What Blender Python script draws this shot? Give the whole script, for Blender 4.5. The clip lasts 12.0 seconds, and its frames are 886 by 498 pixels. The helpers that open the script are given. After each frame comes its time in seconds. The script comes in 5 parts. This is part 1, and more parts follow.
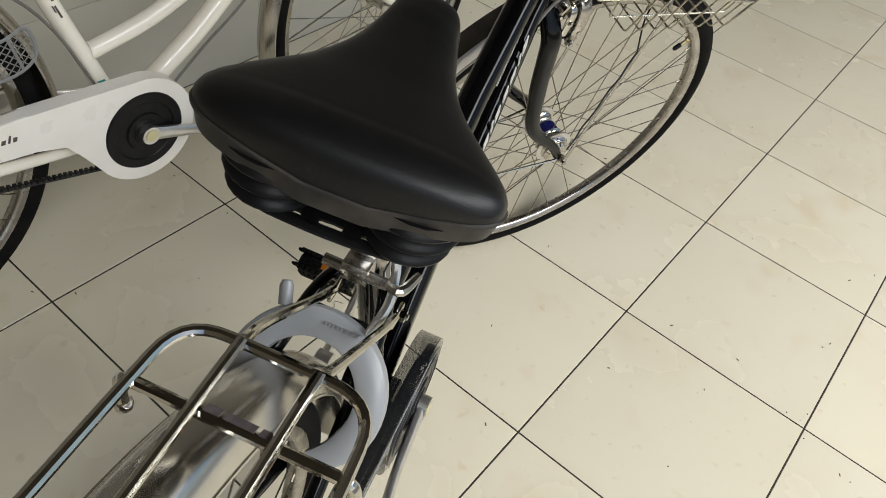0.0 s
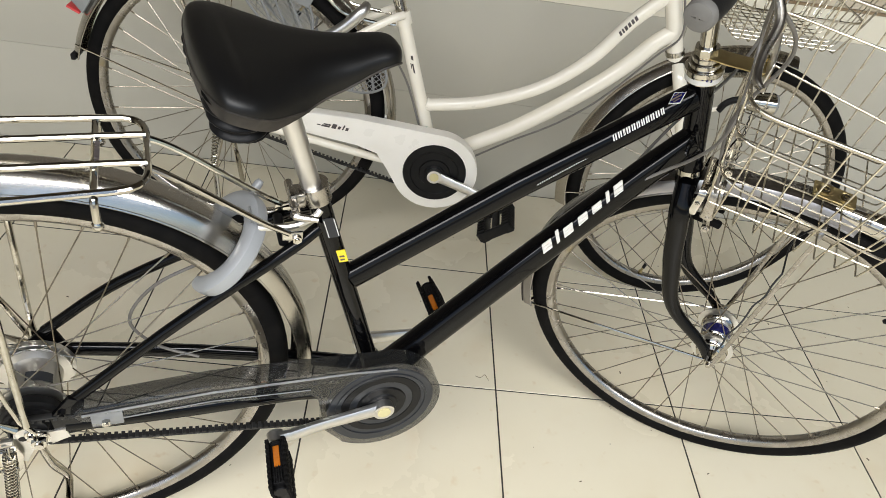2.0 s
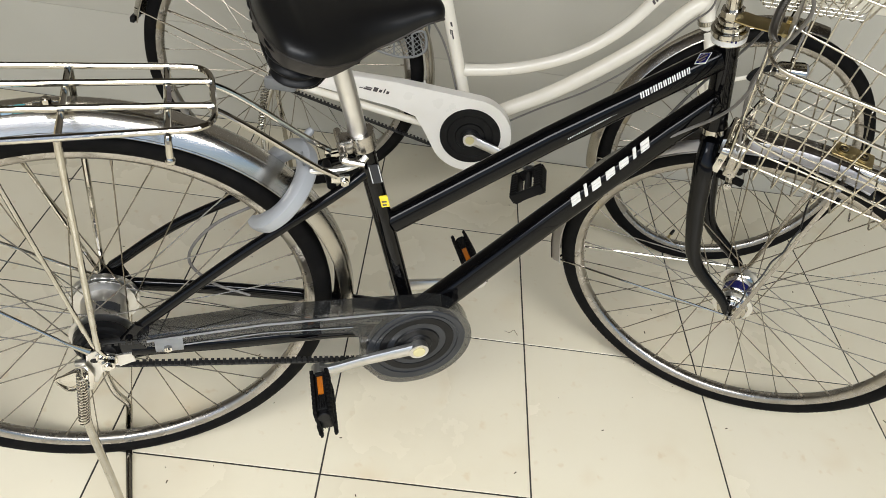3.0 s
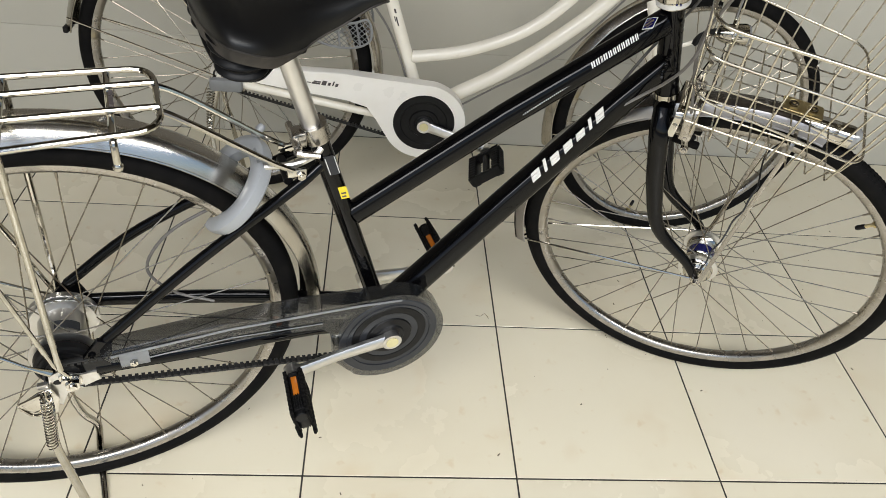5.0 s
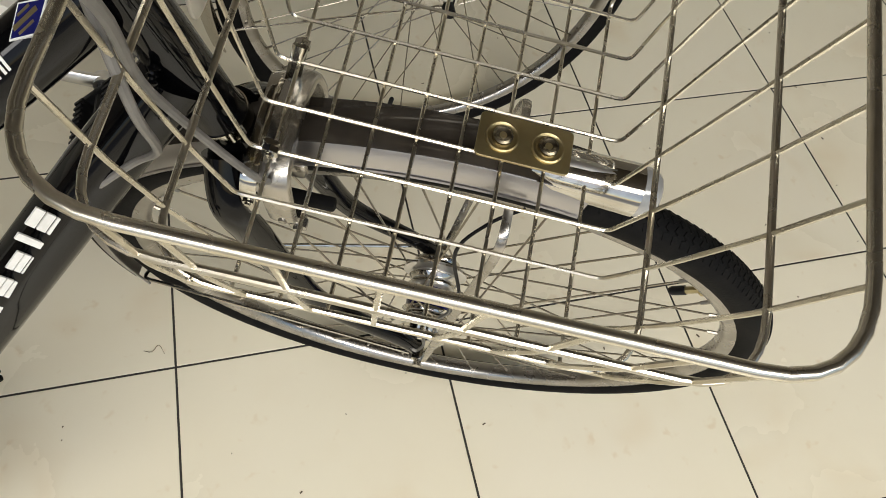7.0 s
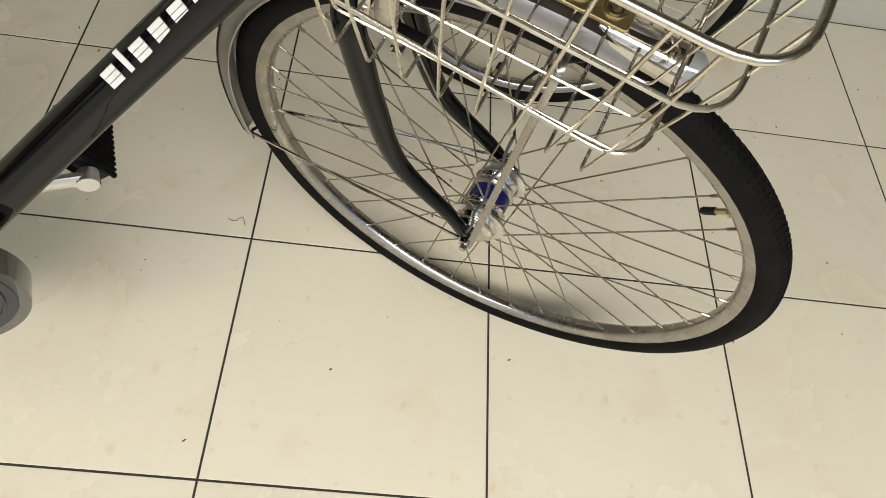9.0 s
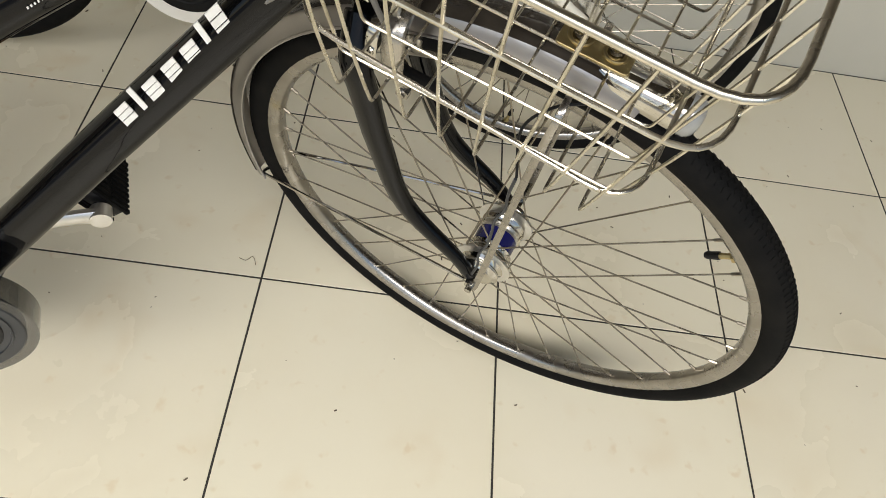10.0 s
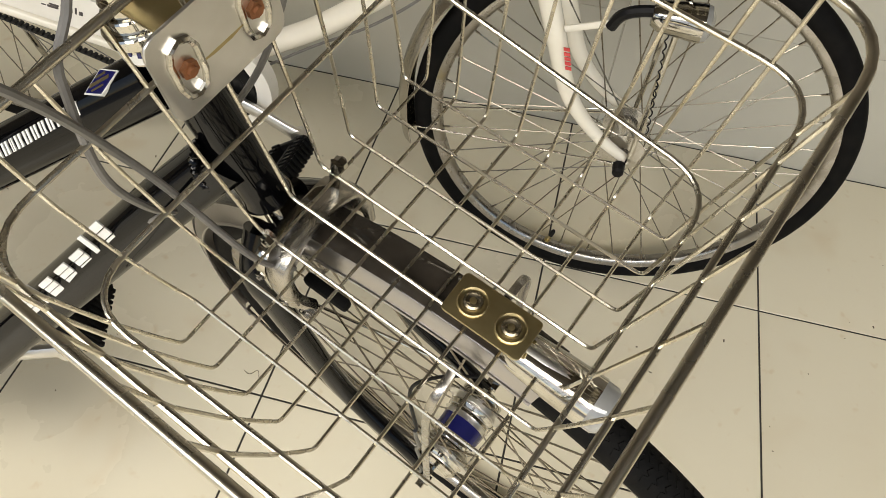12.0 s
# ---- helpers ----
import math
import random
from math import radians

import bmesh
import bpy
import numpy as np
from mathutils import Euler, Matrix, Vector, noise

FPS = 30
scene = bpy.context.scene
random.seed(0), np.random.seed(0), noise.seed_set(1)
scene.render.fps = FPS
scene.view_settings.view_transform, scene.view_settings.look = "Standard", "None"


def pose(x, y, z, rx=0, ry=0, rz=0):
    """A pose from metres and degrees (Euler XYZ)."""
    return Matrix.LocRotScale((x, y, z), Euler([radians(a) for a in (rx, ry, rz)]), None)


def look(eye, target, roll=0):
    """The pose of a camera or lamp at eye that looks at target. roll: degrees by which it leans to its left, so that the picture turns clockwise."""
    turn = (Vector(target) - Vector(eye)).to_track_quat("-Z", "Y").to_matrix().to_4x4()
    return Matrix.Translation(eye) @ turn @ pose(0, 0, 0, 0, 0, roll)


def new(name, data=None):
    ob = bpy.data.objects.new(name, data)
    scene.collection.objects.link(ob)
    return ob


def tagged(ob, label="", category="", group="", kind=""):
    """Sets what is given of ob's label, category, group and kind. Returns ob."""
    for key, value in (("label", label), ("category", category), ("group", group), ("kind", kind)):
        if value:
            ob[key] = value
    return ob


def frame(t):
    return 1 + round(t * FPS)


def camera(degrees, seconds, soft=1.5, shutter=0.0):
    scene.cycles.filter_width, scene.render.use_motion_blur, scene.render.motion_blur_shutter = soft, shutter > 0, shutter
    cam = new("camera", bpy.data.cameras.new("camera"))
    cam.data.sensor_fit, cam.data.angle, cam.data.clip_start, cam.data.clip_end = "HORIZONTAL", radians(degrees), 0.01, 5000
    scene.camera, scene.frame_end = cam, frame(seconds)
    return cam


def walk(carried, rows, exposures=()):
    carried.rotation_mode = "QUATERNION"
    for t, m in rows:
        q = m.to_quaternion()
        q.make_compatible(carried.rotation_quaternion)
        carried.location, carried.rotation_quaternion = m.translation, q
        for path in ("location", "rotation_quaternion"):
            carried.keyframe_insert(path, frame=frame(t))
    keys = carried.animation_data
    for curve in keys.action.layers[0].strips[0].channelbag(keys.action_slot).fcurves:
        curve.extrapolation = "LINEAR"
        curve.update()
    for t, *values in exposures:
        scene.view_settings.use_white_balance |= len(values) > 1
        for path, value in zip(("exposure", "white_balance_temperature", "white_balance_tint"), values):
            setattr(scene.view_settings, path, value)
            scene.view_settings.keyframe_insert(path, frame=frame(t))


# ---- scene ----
cam = camera(61.1, 12.0, soft=0.5)
PATH = [
    (0, (-0.731, -0.614, 1.164), (0.469, 0.117, -0.259), 11.5),
    (0.5, (-0.586, -0.661, 1.177), (0.435, 0.378, -0.194), 12.3),
    (1, (-0.373, -0.749, 1.203), (0.301, 0.628, -0.082), 12.7),
    (1.5, (-0.272, -0.946, 1.261), (0.034, 0.624, 0.06), 9.8),
    (2, (-0.28, -1.118, 1.223), (-0.12, 0.467, 0.015), 9.7),
    (2.5, (-0.28, -1.168, 1.225), (-0.186, 0.393, -0.022), 9.5),
    (2.7, (-0.282, -1.186, 1.229), (-0.2, 0.36, -0.036), 9.4),
    (4.3, (-0.291, -1.254, 1.239), (-0.176, 0.332, 0.026), 8.2),
    (4.5, (-0.295, -1.255, 1.237), (-0.166, 0.326, 0.018), 8.1),
    (5, (-0.287, -1.207, 1.217), (-0.103, 0.331, -0.048), 6.7),
    (5.5, (-0.232, -1.018, 1.192), (0.052, 0.43, -0.159), 5.5),
    (6, (-0.098, -0.784, 1.17), (0.292, 0.536, -0.281), 4.8),
    (6.5, (-0.006, -0.644, 1.131), (0.476, 0.49, -0.444), 5.9),
    (7, (0.202, -0.504, 1.074), (0.579, 0.5, -0.614), 9.1),
    (7.5, (0.29, -0.485, 1.058), (0.472, 0.489, -0.679), 9.1),
    (7.7, (0.273, -0.529, 1.058), (0.415, 0.462, -0.674), 8.4),
    (9.3, (0.207, -0.703, 1.059), (0.385, 0.445, -0.569), 13.9),
    (9.5, (0.216, -0.705, 1.059), (0.381, 0.461, -0.557), 13.3),
    (10, (0.221, -0.705, 1.059), (0.337, 0.514, -0.522), 11.9),
    (10.5, (0.185, -0.689, 1.116), (0.21, 0.589, -0.422), 9.3),
    (11, (0.158, -0.699, 1.124), (0.072, 0.624, -0.374), 6.7),
    (11.5, (0.226, -0.656, 1.124), (0.091, 0.651, -0.383), 5.4),
    (12, (0.365, -0.491, 1.118), (0.147, 0.728, -0.453), 4.9),
]
walk(cam, [(t, look(eye, target, roll)) for t, eye, target, roll in PATH],
     exposures=[(0, -0.17, 6250, 10), (0.5, 0.09, 6350, 10), (1, 0.14, 6800, 10), (1.5, 0.12, 6750, 10), (2, 0.17, 6350, 10), (4.5, 0.01, 6250, 10), (5.5, 0.05, 6350, 10), (7.5, 0.06, 6550, 10), (10, 0.06, 6480, 10), (12, 0.21, 6850, 10)])

# ---- light ----
world = bpy.data.worlds.new("sky")
scene.world = world
world.use_nodes = True
wn = world.node_tree.nodes
sky = wn.new("ShaderNodeTexSky")
sky.sky_type, sky.sun_disc = "NISHITA", False
sky.sun_elevation, sky.sun_rotation = radians(42), radians(200)
world.node_tree.links.new(sky.outputs[0], wn["Background"].inputs[0])
wn["Background"].inputs[1].default_value = 0.12

sun = new("sun", bpy.data.lights.new("sun", "SUN"))
sun.data.energy, sun.data.angle, sun.data.color = 1.6, radians(24), (1.0, 0.96, 0.90)
sun.matrix_world = look((1.4, -5.0, 6.2), (0, 0, 0))

opening = new("daylight", bpy.data.lights.new("daylight", "AREA"))
opening.data.shape, opening.data.size, opening.data.size_y = "RECTANGLE", 4.6, 0.7
opening.data.energy, opening.data.color = 101.0, (1.0, 0.985, 0.945)
opening.matrix_world = look((0.0, -2.2, 2.35), (0.0, -0.5, 0.0))
scene.view_settings.exposure = 0.0


# ---- materials ----
def shader(name, colour, rough=0.5, metal=0.0, second=None, scale=30.0, amount=0.5, bump=0.0, bump_scale=200.0,
           coat=0.0, rough_var=0.0, gloss=0.5, spot=None, spot_scale=8.0, spot_at=0.62, random=0.0, spot_soft=0.12, blot=None):
    """A surface with variation at two scales, fine relief and optional stains."""
    m = bpy.data.materials.new(name)
    m.use_nodes = True
    n, l = m.node_tree.nodes, m.node_tree.links
    b = n["Principled BSDF"]
    b.inputs["Roughness"].default_value, b.inputs["Metallic"].default_value = rough, metal
    b.inputs["Coat Weight"].default_value, b.inputs["Coat Roughness"].default_value = coat, 0.06
    b.inputs["Specular IOR Level"].default_value = gloss
    co = n.new("ShaderNodeTexCoord")
    out = None
    if random:
        where = n.new("ShaderNodeObjectInfo")
        shift = n.new("ShaderNodeVectorMath")
        shift.operation = "MULTIPLY_ADD"
        shift.inputs[1].default_value = (37.0, 53.0, 71.0)
        l.new(where.outputs["Random"], shift.inputs[0])
        l.new(co.outputs["Object"], shift.inputs[2])
        spot_co = shift.outputs[0]
    else:
        spot_co = co.outputs["Object"]
    grain = n.new("ShaderNodeTexNoise")
    grain.inputs["Scale"].default_value, grain.inputs["Detail"].default_value = scale, 6.0
    l.new(spot_co, grain.inputs["Vector"])
    mix = n.new("ShaderNodeMix")
    mix.data_type = "RGBA"
    mix.inputs["A"].default_value = (*colour, 1)
    mix.inputs["B"].default_value = (*(second or [c * 0.75 for c in colour]), 1)
    ramp = n.new("ShaderNodeMapRange")
    ramp.interpolation_type = "SMOOTHSTEP"
    ramp.inputs["From Min"].default_value, ramp.inputs["From Max"].default_value = 0.35, 0.75
    ramp.inputs["To Max"].default_value = amount
    l.new(grain.outputs["Fac"], ramp.inputs["Value"])
    l.new(ramp.outputs["Result"], mix.inputs["Factor"])
    out = mix.outputs["Result"]
    if spot:
        big = n.new("ShaderNodeTexNoise")
        big.inputs["Scale"].default_value, big.inputs["Detail"].default_value = spot_scale, 4.0
        l.new(spot_co, big.inputs["Vector"])
        edge = n.new("ShaderNodeMapRange")
        edge.interpolation_type = "SMOOTHSTEP"
        edge.inputs["From Min"].default_value, edge.inputs["From Max"].default_value = spot_at, spot_at + spot_soft
        l.new(big.outputs["Fac"], edge.inputs["Value"])
        over = n.new("ShaderNodeMix")
        over.data_type = "RGBA"
        over.inputs["B"].default_value = (*spot, 1)
        l.new(edge.outputs["Result"], over.inputs["Factor"])
        l.new(out, over.inputs["A"])
        out = over.outputs["Result"]
    if blot:
        for size, low, high, most in ((7.0, 0.56, 0.92, 0.55), (38.0, 0.64, 0.80, 0.40)):
            rare = n.new("ShaderNodeTexNoise")
            rare.inputs["Scale"].default_value, rare.inputs["Detail"].default_value, rare.inputs["Distortion"].default_value = size, 2.0, 0.2
            l.new(spot_co, rare.inputs["Vector"])
            keep = n.new("ShaderNodeMapRange")
            keep.interpolation_type = "SMOOTHSTEP"
            keep.inputs["From Min"].default_value, keep.inputs["From Max"].default_value, keep.inputs["To Max"].default_value = low, high, most
            l.new(rare.outputs["Fac"], keep.inputs["Value"])
            stain = n.new("ShaderNodeMix")
            stain.data_type = "RGBA"
            stain.inputs["B"].default_value = (*blot, 1)
            l.new(keep.outputs["Result"], stain.inputs["Factor"])
            l.new(out, stain.inputs["A"])
            out = stain.outputs["Result"]
    if random:
        info = n.new("ShaderNodeObjectInfo")
        vary = n.new("ShaderNodeMapRange")
        vary.inputs["To Min"].default_value, vary.inputs["To Max"].default_value = 1 - random, 1 + random
        l.new(info.outputs["Random"], vary.inputs["Value"])
        hsv = n.new("ShaderNodeHueSaturation")
        l.new(vary.outputs["Result"], hsv.inputs["Value"])
        l.new(out, hsv.inputs["Color"])
        out = hsv.outputs["Color"]
    l.new(out, b.inputs["Base Color"])
    if rough_var:
        rv = n.new("ShaderNodeMapRange")
        rv.inputs["To Min"].default_value, rv.inputs["To Max"].default_value = max(rough - rough_var, 0.02), rough + rough_var
        l.new(grain.outputs["Fac"], rv.inputs["Value"])
        l.new(rv.outputs["Result"], b.inputs["Roughness"])
    if bump:
        fine = n.new("ShaderNodeTexNoise")
        fine.inputs["Scale"].default_value, fine.inputs["Detail"].default_value = bump_scale, 3.0
        l.new(co.outputs["Object"], fine.inputs["Vector"])
        bp = n.new("ShaderNodeBump")
        bp.inputs["Strength"].default_value, bp.inputs["Distance"].default_value = bump, 0.002
        l.new(fine.outputs["Fac"], bp.inputs["Height"])
        l.new(bp.outputs["Normal"], b.inputs["Normal"])
    return m


BLACK = shader("black_gloss_paint", (0.0015, 0.0015, 0.0018), 0.04, 0, (0.003, 0.003, 0.0035), 40, 0.5, rough_var=0.02, gloss=0.22)
WHITE = shader("cream_white_paint", (0.82, 0.775, 0.67), 0.25, 0, (0.72, 0.675, 0.56), 12, 0.5, coat=0.5, rough_var=0.06,
               spot=(0.36, 0.33, 0.26), spot_scale=26, spot_at=0.70)
CASEWHITE = shader("white_plastic", (0.85, 0.82, 0.76), 0.3, 0, (0.76, 0.72, 0.64), 14, 0.5, rough_var=0.08)
CHROME = shader("chromed_steel", (0.54, 0.52, 0.47), 0.09, 1.0, (0.36, 0.33, 0.27), 60, 0.5, bump=0.03, rough_var=0.07)
STAINLESS = shader("stainless_fender", (0.58, 0.56, 0.52), 0.22, 1.0, (0.47, 0.44, 0.39), 14, 0.5, rough_var=0.06)
POLISHED = shader("polished_mudguard_steel", (0.54, 0.515, 0.47), 0.19, 1.0, (0.42, 0.39, 0.34), 16, 0.6, rough_var=0.07)
ALLOY = shader("cast_alloy", (0.66, 0.65, 0.63), 0.34, 1.0, (0.60, 0.58, 0.55), 60, 0.5, bump=0.015, rough_var=0.06)
DULLALLOY = shader("dulled_cast_alloy", (0.44, 0.42, 0.385), 0.26, 1.0, (0.33, 0.30, 0.26), 40, 0.6, bump=0.02, rough_var=0.08)
RIMALLOY = shader("rim_alloy", (0.38, 0.36, 0.33), 0.27, 1.0, (0.25, 0.23, 0.195), 30, 0.6, rough_var=0.12,
                  spot=(0.36, 0.30, 0.16), spot_scale=9, spot_at=0.66)
BRASSY = shader("yellowed_zinc_plate", (0.46, 0.38, 0.20), 0.36, 1.0, (0.34, 0.26, 0.12), 45, 0.7, bump=0.06, rough_var=0.1)
WIRE = shader("plated_basket_wire", (0.68, 0.64, 0.55), 0.27, 1.0, (0.40, 0.35, 0.25), 35, 0.7, rough_var=0.1)
SPOKE = shader("dull_spoke_steel", (0.30, 0.27, 0.22), 0.28, 1.0, (0.18, 0.15, 0.11), 25, 0.7, rough_var=0.1)
RUBBER = shader("tyre_rubber", (0.005, 0.005, 0.005), 0.7, 0, (0.011, 0.010, 0.009), 40, 0.6, bump=0.15, bump_scale=500, gloss=0.06)
GRIP = shader("grip_rubber", (0.006, 0.006, 0.006), 0.5, 0, (0.014, 0.013, 0.012), 60, 0.6, gloss=0.3, bump=0.1, bump_scale=400)
VINYL = shader("saddle_vinyl", (0.0032, 0.0032, 0.0035), 0.40, 0, (0.0055, 0.0054, 0.0055), 30, 0.5, bump=0.10, bump_scale=900, gloss=0.38)
PIPING = shader("worn_saddle_edge", (0.020, 0.018, 0.016), 0.5, 0, (0.075, 0.064, 0.054), 25, 0.8, gloss=0.3)
PLASTIC = shader("black_plastic", (0.006, 0.006, 0.0065), 0.4, 0, (0.014, 0.014, 0.014), 50, 0.5, bump=0.06, gloss=0.16)
SMOKE = shader("smoked_clear_plastic", (0.009, 0.010, 0.011), 0.05, 0, (0.028, 0.028, 0.027), 9, 0.8, rough_var=0.03, coat=0.6)
SMOKE.node_tree.nodes["Principled BSDF"].inputs["Alpha"].default_value = 0.60
# Paler than the case, so its ridges carry their highlight as colour.
CLEAREDGE = shader("clear_plastic_edge", (0.24, 0.25, 0.26), 0.08, 0, (0.14, 0.145, 0.15), 30, 0.7, coat=1.0)
CLEAREDGE.node_tree.nodes["Principled BSDF"].inputs["Alpha"].default_value = 0.75
GREY = shader("grey_plastic", (0.30, 0.31, 0.32), 0.32, 0, (0.25, 0.26, 0.268), 20, 0.5)
DARKSLATE = shader("dark_slate_plastic", (0.022, 0.024, 0.028), 0.3, 0, (0.04, 0.042, 0.046), 18, 0.6, gloss=0.3)
GRIPEND = shader("worn_grip_end", (0.15, 0.145, 0.135), 0.6, 0, (0.10, 0.095, 0.09), 60, 0.6)
SCREW = shader("dark_plated_screw", (0.26, 0.225, 0.16), 0.25, 1.0, (0.14, 0.11, 0.07), 90, 0.7, rough_var=0.1)
DARKGREY = shader("weathered_grey_plastic", (0.24, 0.25, 0.25), 0.5, 0, (0.18, 0.18, 0.18), 25, 0.6)
ORANGE = shader("orange_reflector", (0.44, 0.13, 0.010), 0.2, 0, (0.36, 0.085, 0.0), 300, 0.6, coat=0.5)
BLUE = shader("dark_blue_label", (0.007, 0.008, 0.075), 0.25, 0, (0.006, 0.007, 0.05), 60, 0.5)
DECAL = shader("white_decal", (0.72, 0.71, 0.68), 0.35, 0, (0.56, 0.55, 0.52), 150, 0.6)
DARKDECAL = shader("dark_decal", (0.06, 0.05, 0.05), 0.4, 0, (0.12, 0.1, 0.1), 150, 0.6)
YELLOW = shader("yellow_sticker", (0.82, 0.66, 0.03), 0.35, 0, (0.7, 0.5, 0.02), 80, 0.5)
RED = shader("red_sticker", (0.6, 0.06, 0.06), 0.35, 0, (0.5, 0.05, 0.05), 80, 0.5)
TEAL = shader("teal_sticker", (0.03, 0.24, 0.26), 0.35, 0, (0.05, 0.3, 0.3), 80, 0.5)
SKYSTICK = shader("pale_blue_sticker", (0.30, 0.45, 0.58), 0.35, 0, (0.25, 0.4, 0.5), 80, 0.5)
CABLE = shader("cable_housing", (0.13, 0.122, 0.112), 0.4, 0, (0.19, 0.18, 0.165), 80, 0.5)
RUST = shader("rusty_bolt", (0.30, 0.12, 0.05), 0.6, 0.6, (0.16, 0.07, 0.03), 120, 0.7, bump=0.2)
BELT = shader("drive_belt", (0.005, 0.005, 0.005), 0.6, 0, (0.03, 0.03, 0.03), 80, 0.6)
LENS = shader("clear_lens", (0.22, 0.22, 0.21), 0.05, 0.0, (0.38, 0.38, 0.37), 30, 0.3, coat=1.0)
TILE = shader("cream_floor_tile", (0.73, 0.675, 0.52), 0.26, 0, (0.68, 0.605, 0.445), 3.4, 0.6, bump=0.03, bump_scale=60,
              rough_var=0.1, spot=(0.735, 0.68, 0.535), spot_scale=2.3, spot_at=0.42, random=0.03, spot_soft=0.36, blot=(0.60, 0.46, 0.27))
GROUT = shader("dark_grout", (0.028, 0.025, 0.020), 0.95, 0, (0.05, 0.044, 0.034), 60, 0.7, bump=0.3)
WALLTILE = shader("glazed_wall_panel", (0.485, 0.464, 0.395), 0.22, 0, (0.425, 0.405, 0.34), 2.2, 0.7, rough_var=0.08)
CREAMTILE = shader("cream_wall_tile", (0.74, 0.70, 0.58), 0.25, 0, (0.68, 0.63, 0.50), 3, 0.7, rough_var=0.08)
BORDER = shader("veined_border_tile", (0.58, 0.52, 0.41), 0.3, 0, (0.36, 0.28, 0.18), 14, 0.9, rough_var=0.08, spot=(0.20, 0.13, 0.07), spot_scale=11, spot_at=0.58, random=0.05)
# Unseen wall above the border: brown-dark to darken what the mudguards reflect.
UPPER = shader("unseen_dark_upper_wall", (0.14, 0.122, 0.096), 0.6, 0, (0.11, 0.095, 0.075), 3, 0.6)
RUSTLINE = shader("brown_border_line", (0.30, 0.22, 0.13), 0.35, 0, (0.20, 0.14, 0.08), 40, 0.7)
PLASTER = shader("pale_plaster", (0.72, 0.69, 0.60), 0.8, 0, (0.64, 0.60, 0.50), 4, 0.6, bump=0.15)
# Nearly black so that metal and gloss paint reflect dark from above.
CEIL = shader("unseen_dark_ceiling", (0.060, 0.050, 0.038), 0.9, 0, (0.050, 0.042, 0.032), 3, 0.5)
# Tone of the unseen side walls: dark and warm to hold down bounced light.
SIDE = shader("unseen_side_wall", (0.18, 0.152, 0.115), 0.85, 0, (0.15, 0.126, 0.094), 3, 0.5)
CONCRETE = shader("outer_concrete", (0.38, 0.37, 0.35), 0.85, 0, (0.30, 0.29, 0.27), 5, 0.7, bump=0.2)
DEBRIS = shader("dry_debris", (0.10, 0.07, 0.04), 0.9, 0, (0.06, 0.04, 0.02), 90, 0.6)


# ---- mesh helpers ----
def finish(bm, name, mat, angle=35):
    bmesh.ops.recalc_face_normals(bm, faces=bm.faces)
    me = bpy.data.meshes.new(name)
    bm.to_mesh(me)
    bm.free()
    me.materials.append(mat)
    me.shade_smooth()
    me.set_sharp_from_angle(angle=radians(angle))
    return me


def part(name, bm, mat, parent=None, label="", m=None, angle=35):
    me = bm if isinstance(bm, bpy.types.Mesh) else finish(bm, name, mat, angle)
    ob = new(name, me)
    ob.parent = parent
    if m is not None:
        ob.matrix_basis = m
    if label:
        ob["label"] = label
    return ob


def V(*a):
    return Vector(a)


def fillet(pts, r, n=5, closed=False):
    """A polyline with its corners rounded to the radius r."""
    pts = [Vector(p) for p in pts]
    out = []
    count = len(pts)
    for i, p in enumerate(pts):
        if not closed and i in (0, count - 1):
            out.append(p)
            continue
        a, b = pts[i - 1], pts[(i + 1) % count]
        d1, d2 = (a - p), (b - p)
        cut = min(r, d1.length * 0.48, d2.length * 0.48)
        s, e = p + d1.normalized() * cut, p + d2.normalized() * cut
        for k in range(n + 1):
            t = k / n
            out.append(s * (1 - t) ** 2 + p * 2 * t * (1 - t) + e * t ** 2)
    return out


def spline(pts, n=8):
    """A smooth curve through the points."""
    pts = [Vector(p) for p in pts]
    ext = [2 * pts[0] - pts[1]] + pts + [2 * pts[-1] - pts[-2]]
    out = []
    for i in range(1, len(ext) - 2):
        a, b, c, d = ext[i - 1:i + 3]
        for k in range(n):
            t = k / n
            out.append(0.5 * (2 * b + (c - a) * t + (2 * a - 5 * b + 4 * c - d) * t * t + (3 * b - a - 3 * c + d) * t ** 3))
    out.append(pts[-1])
    return out


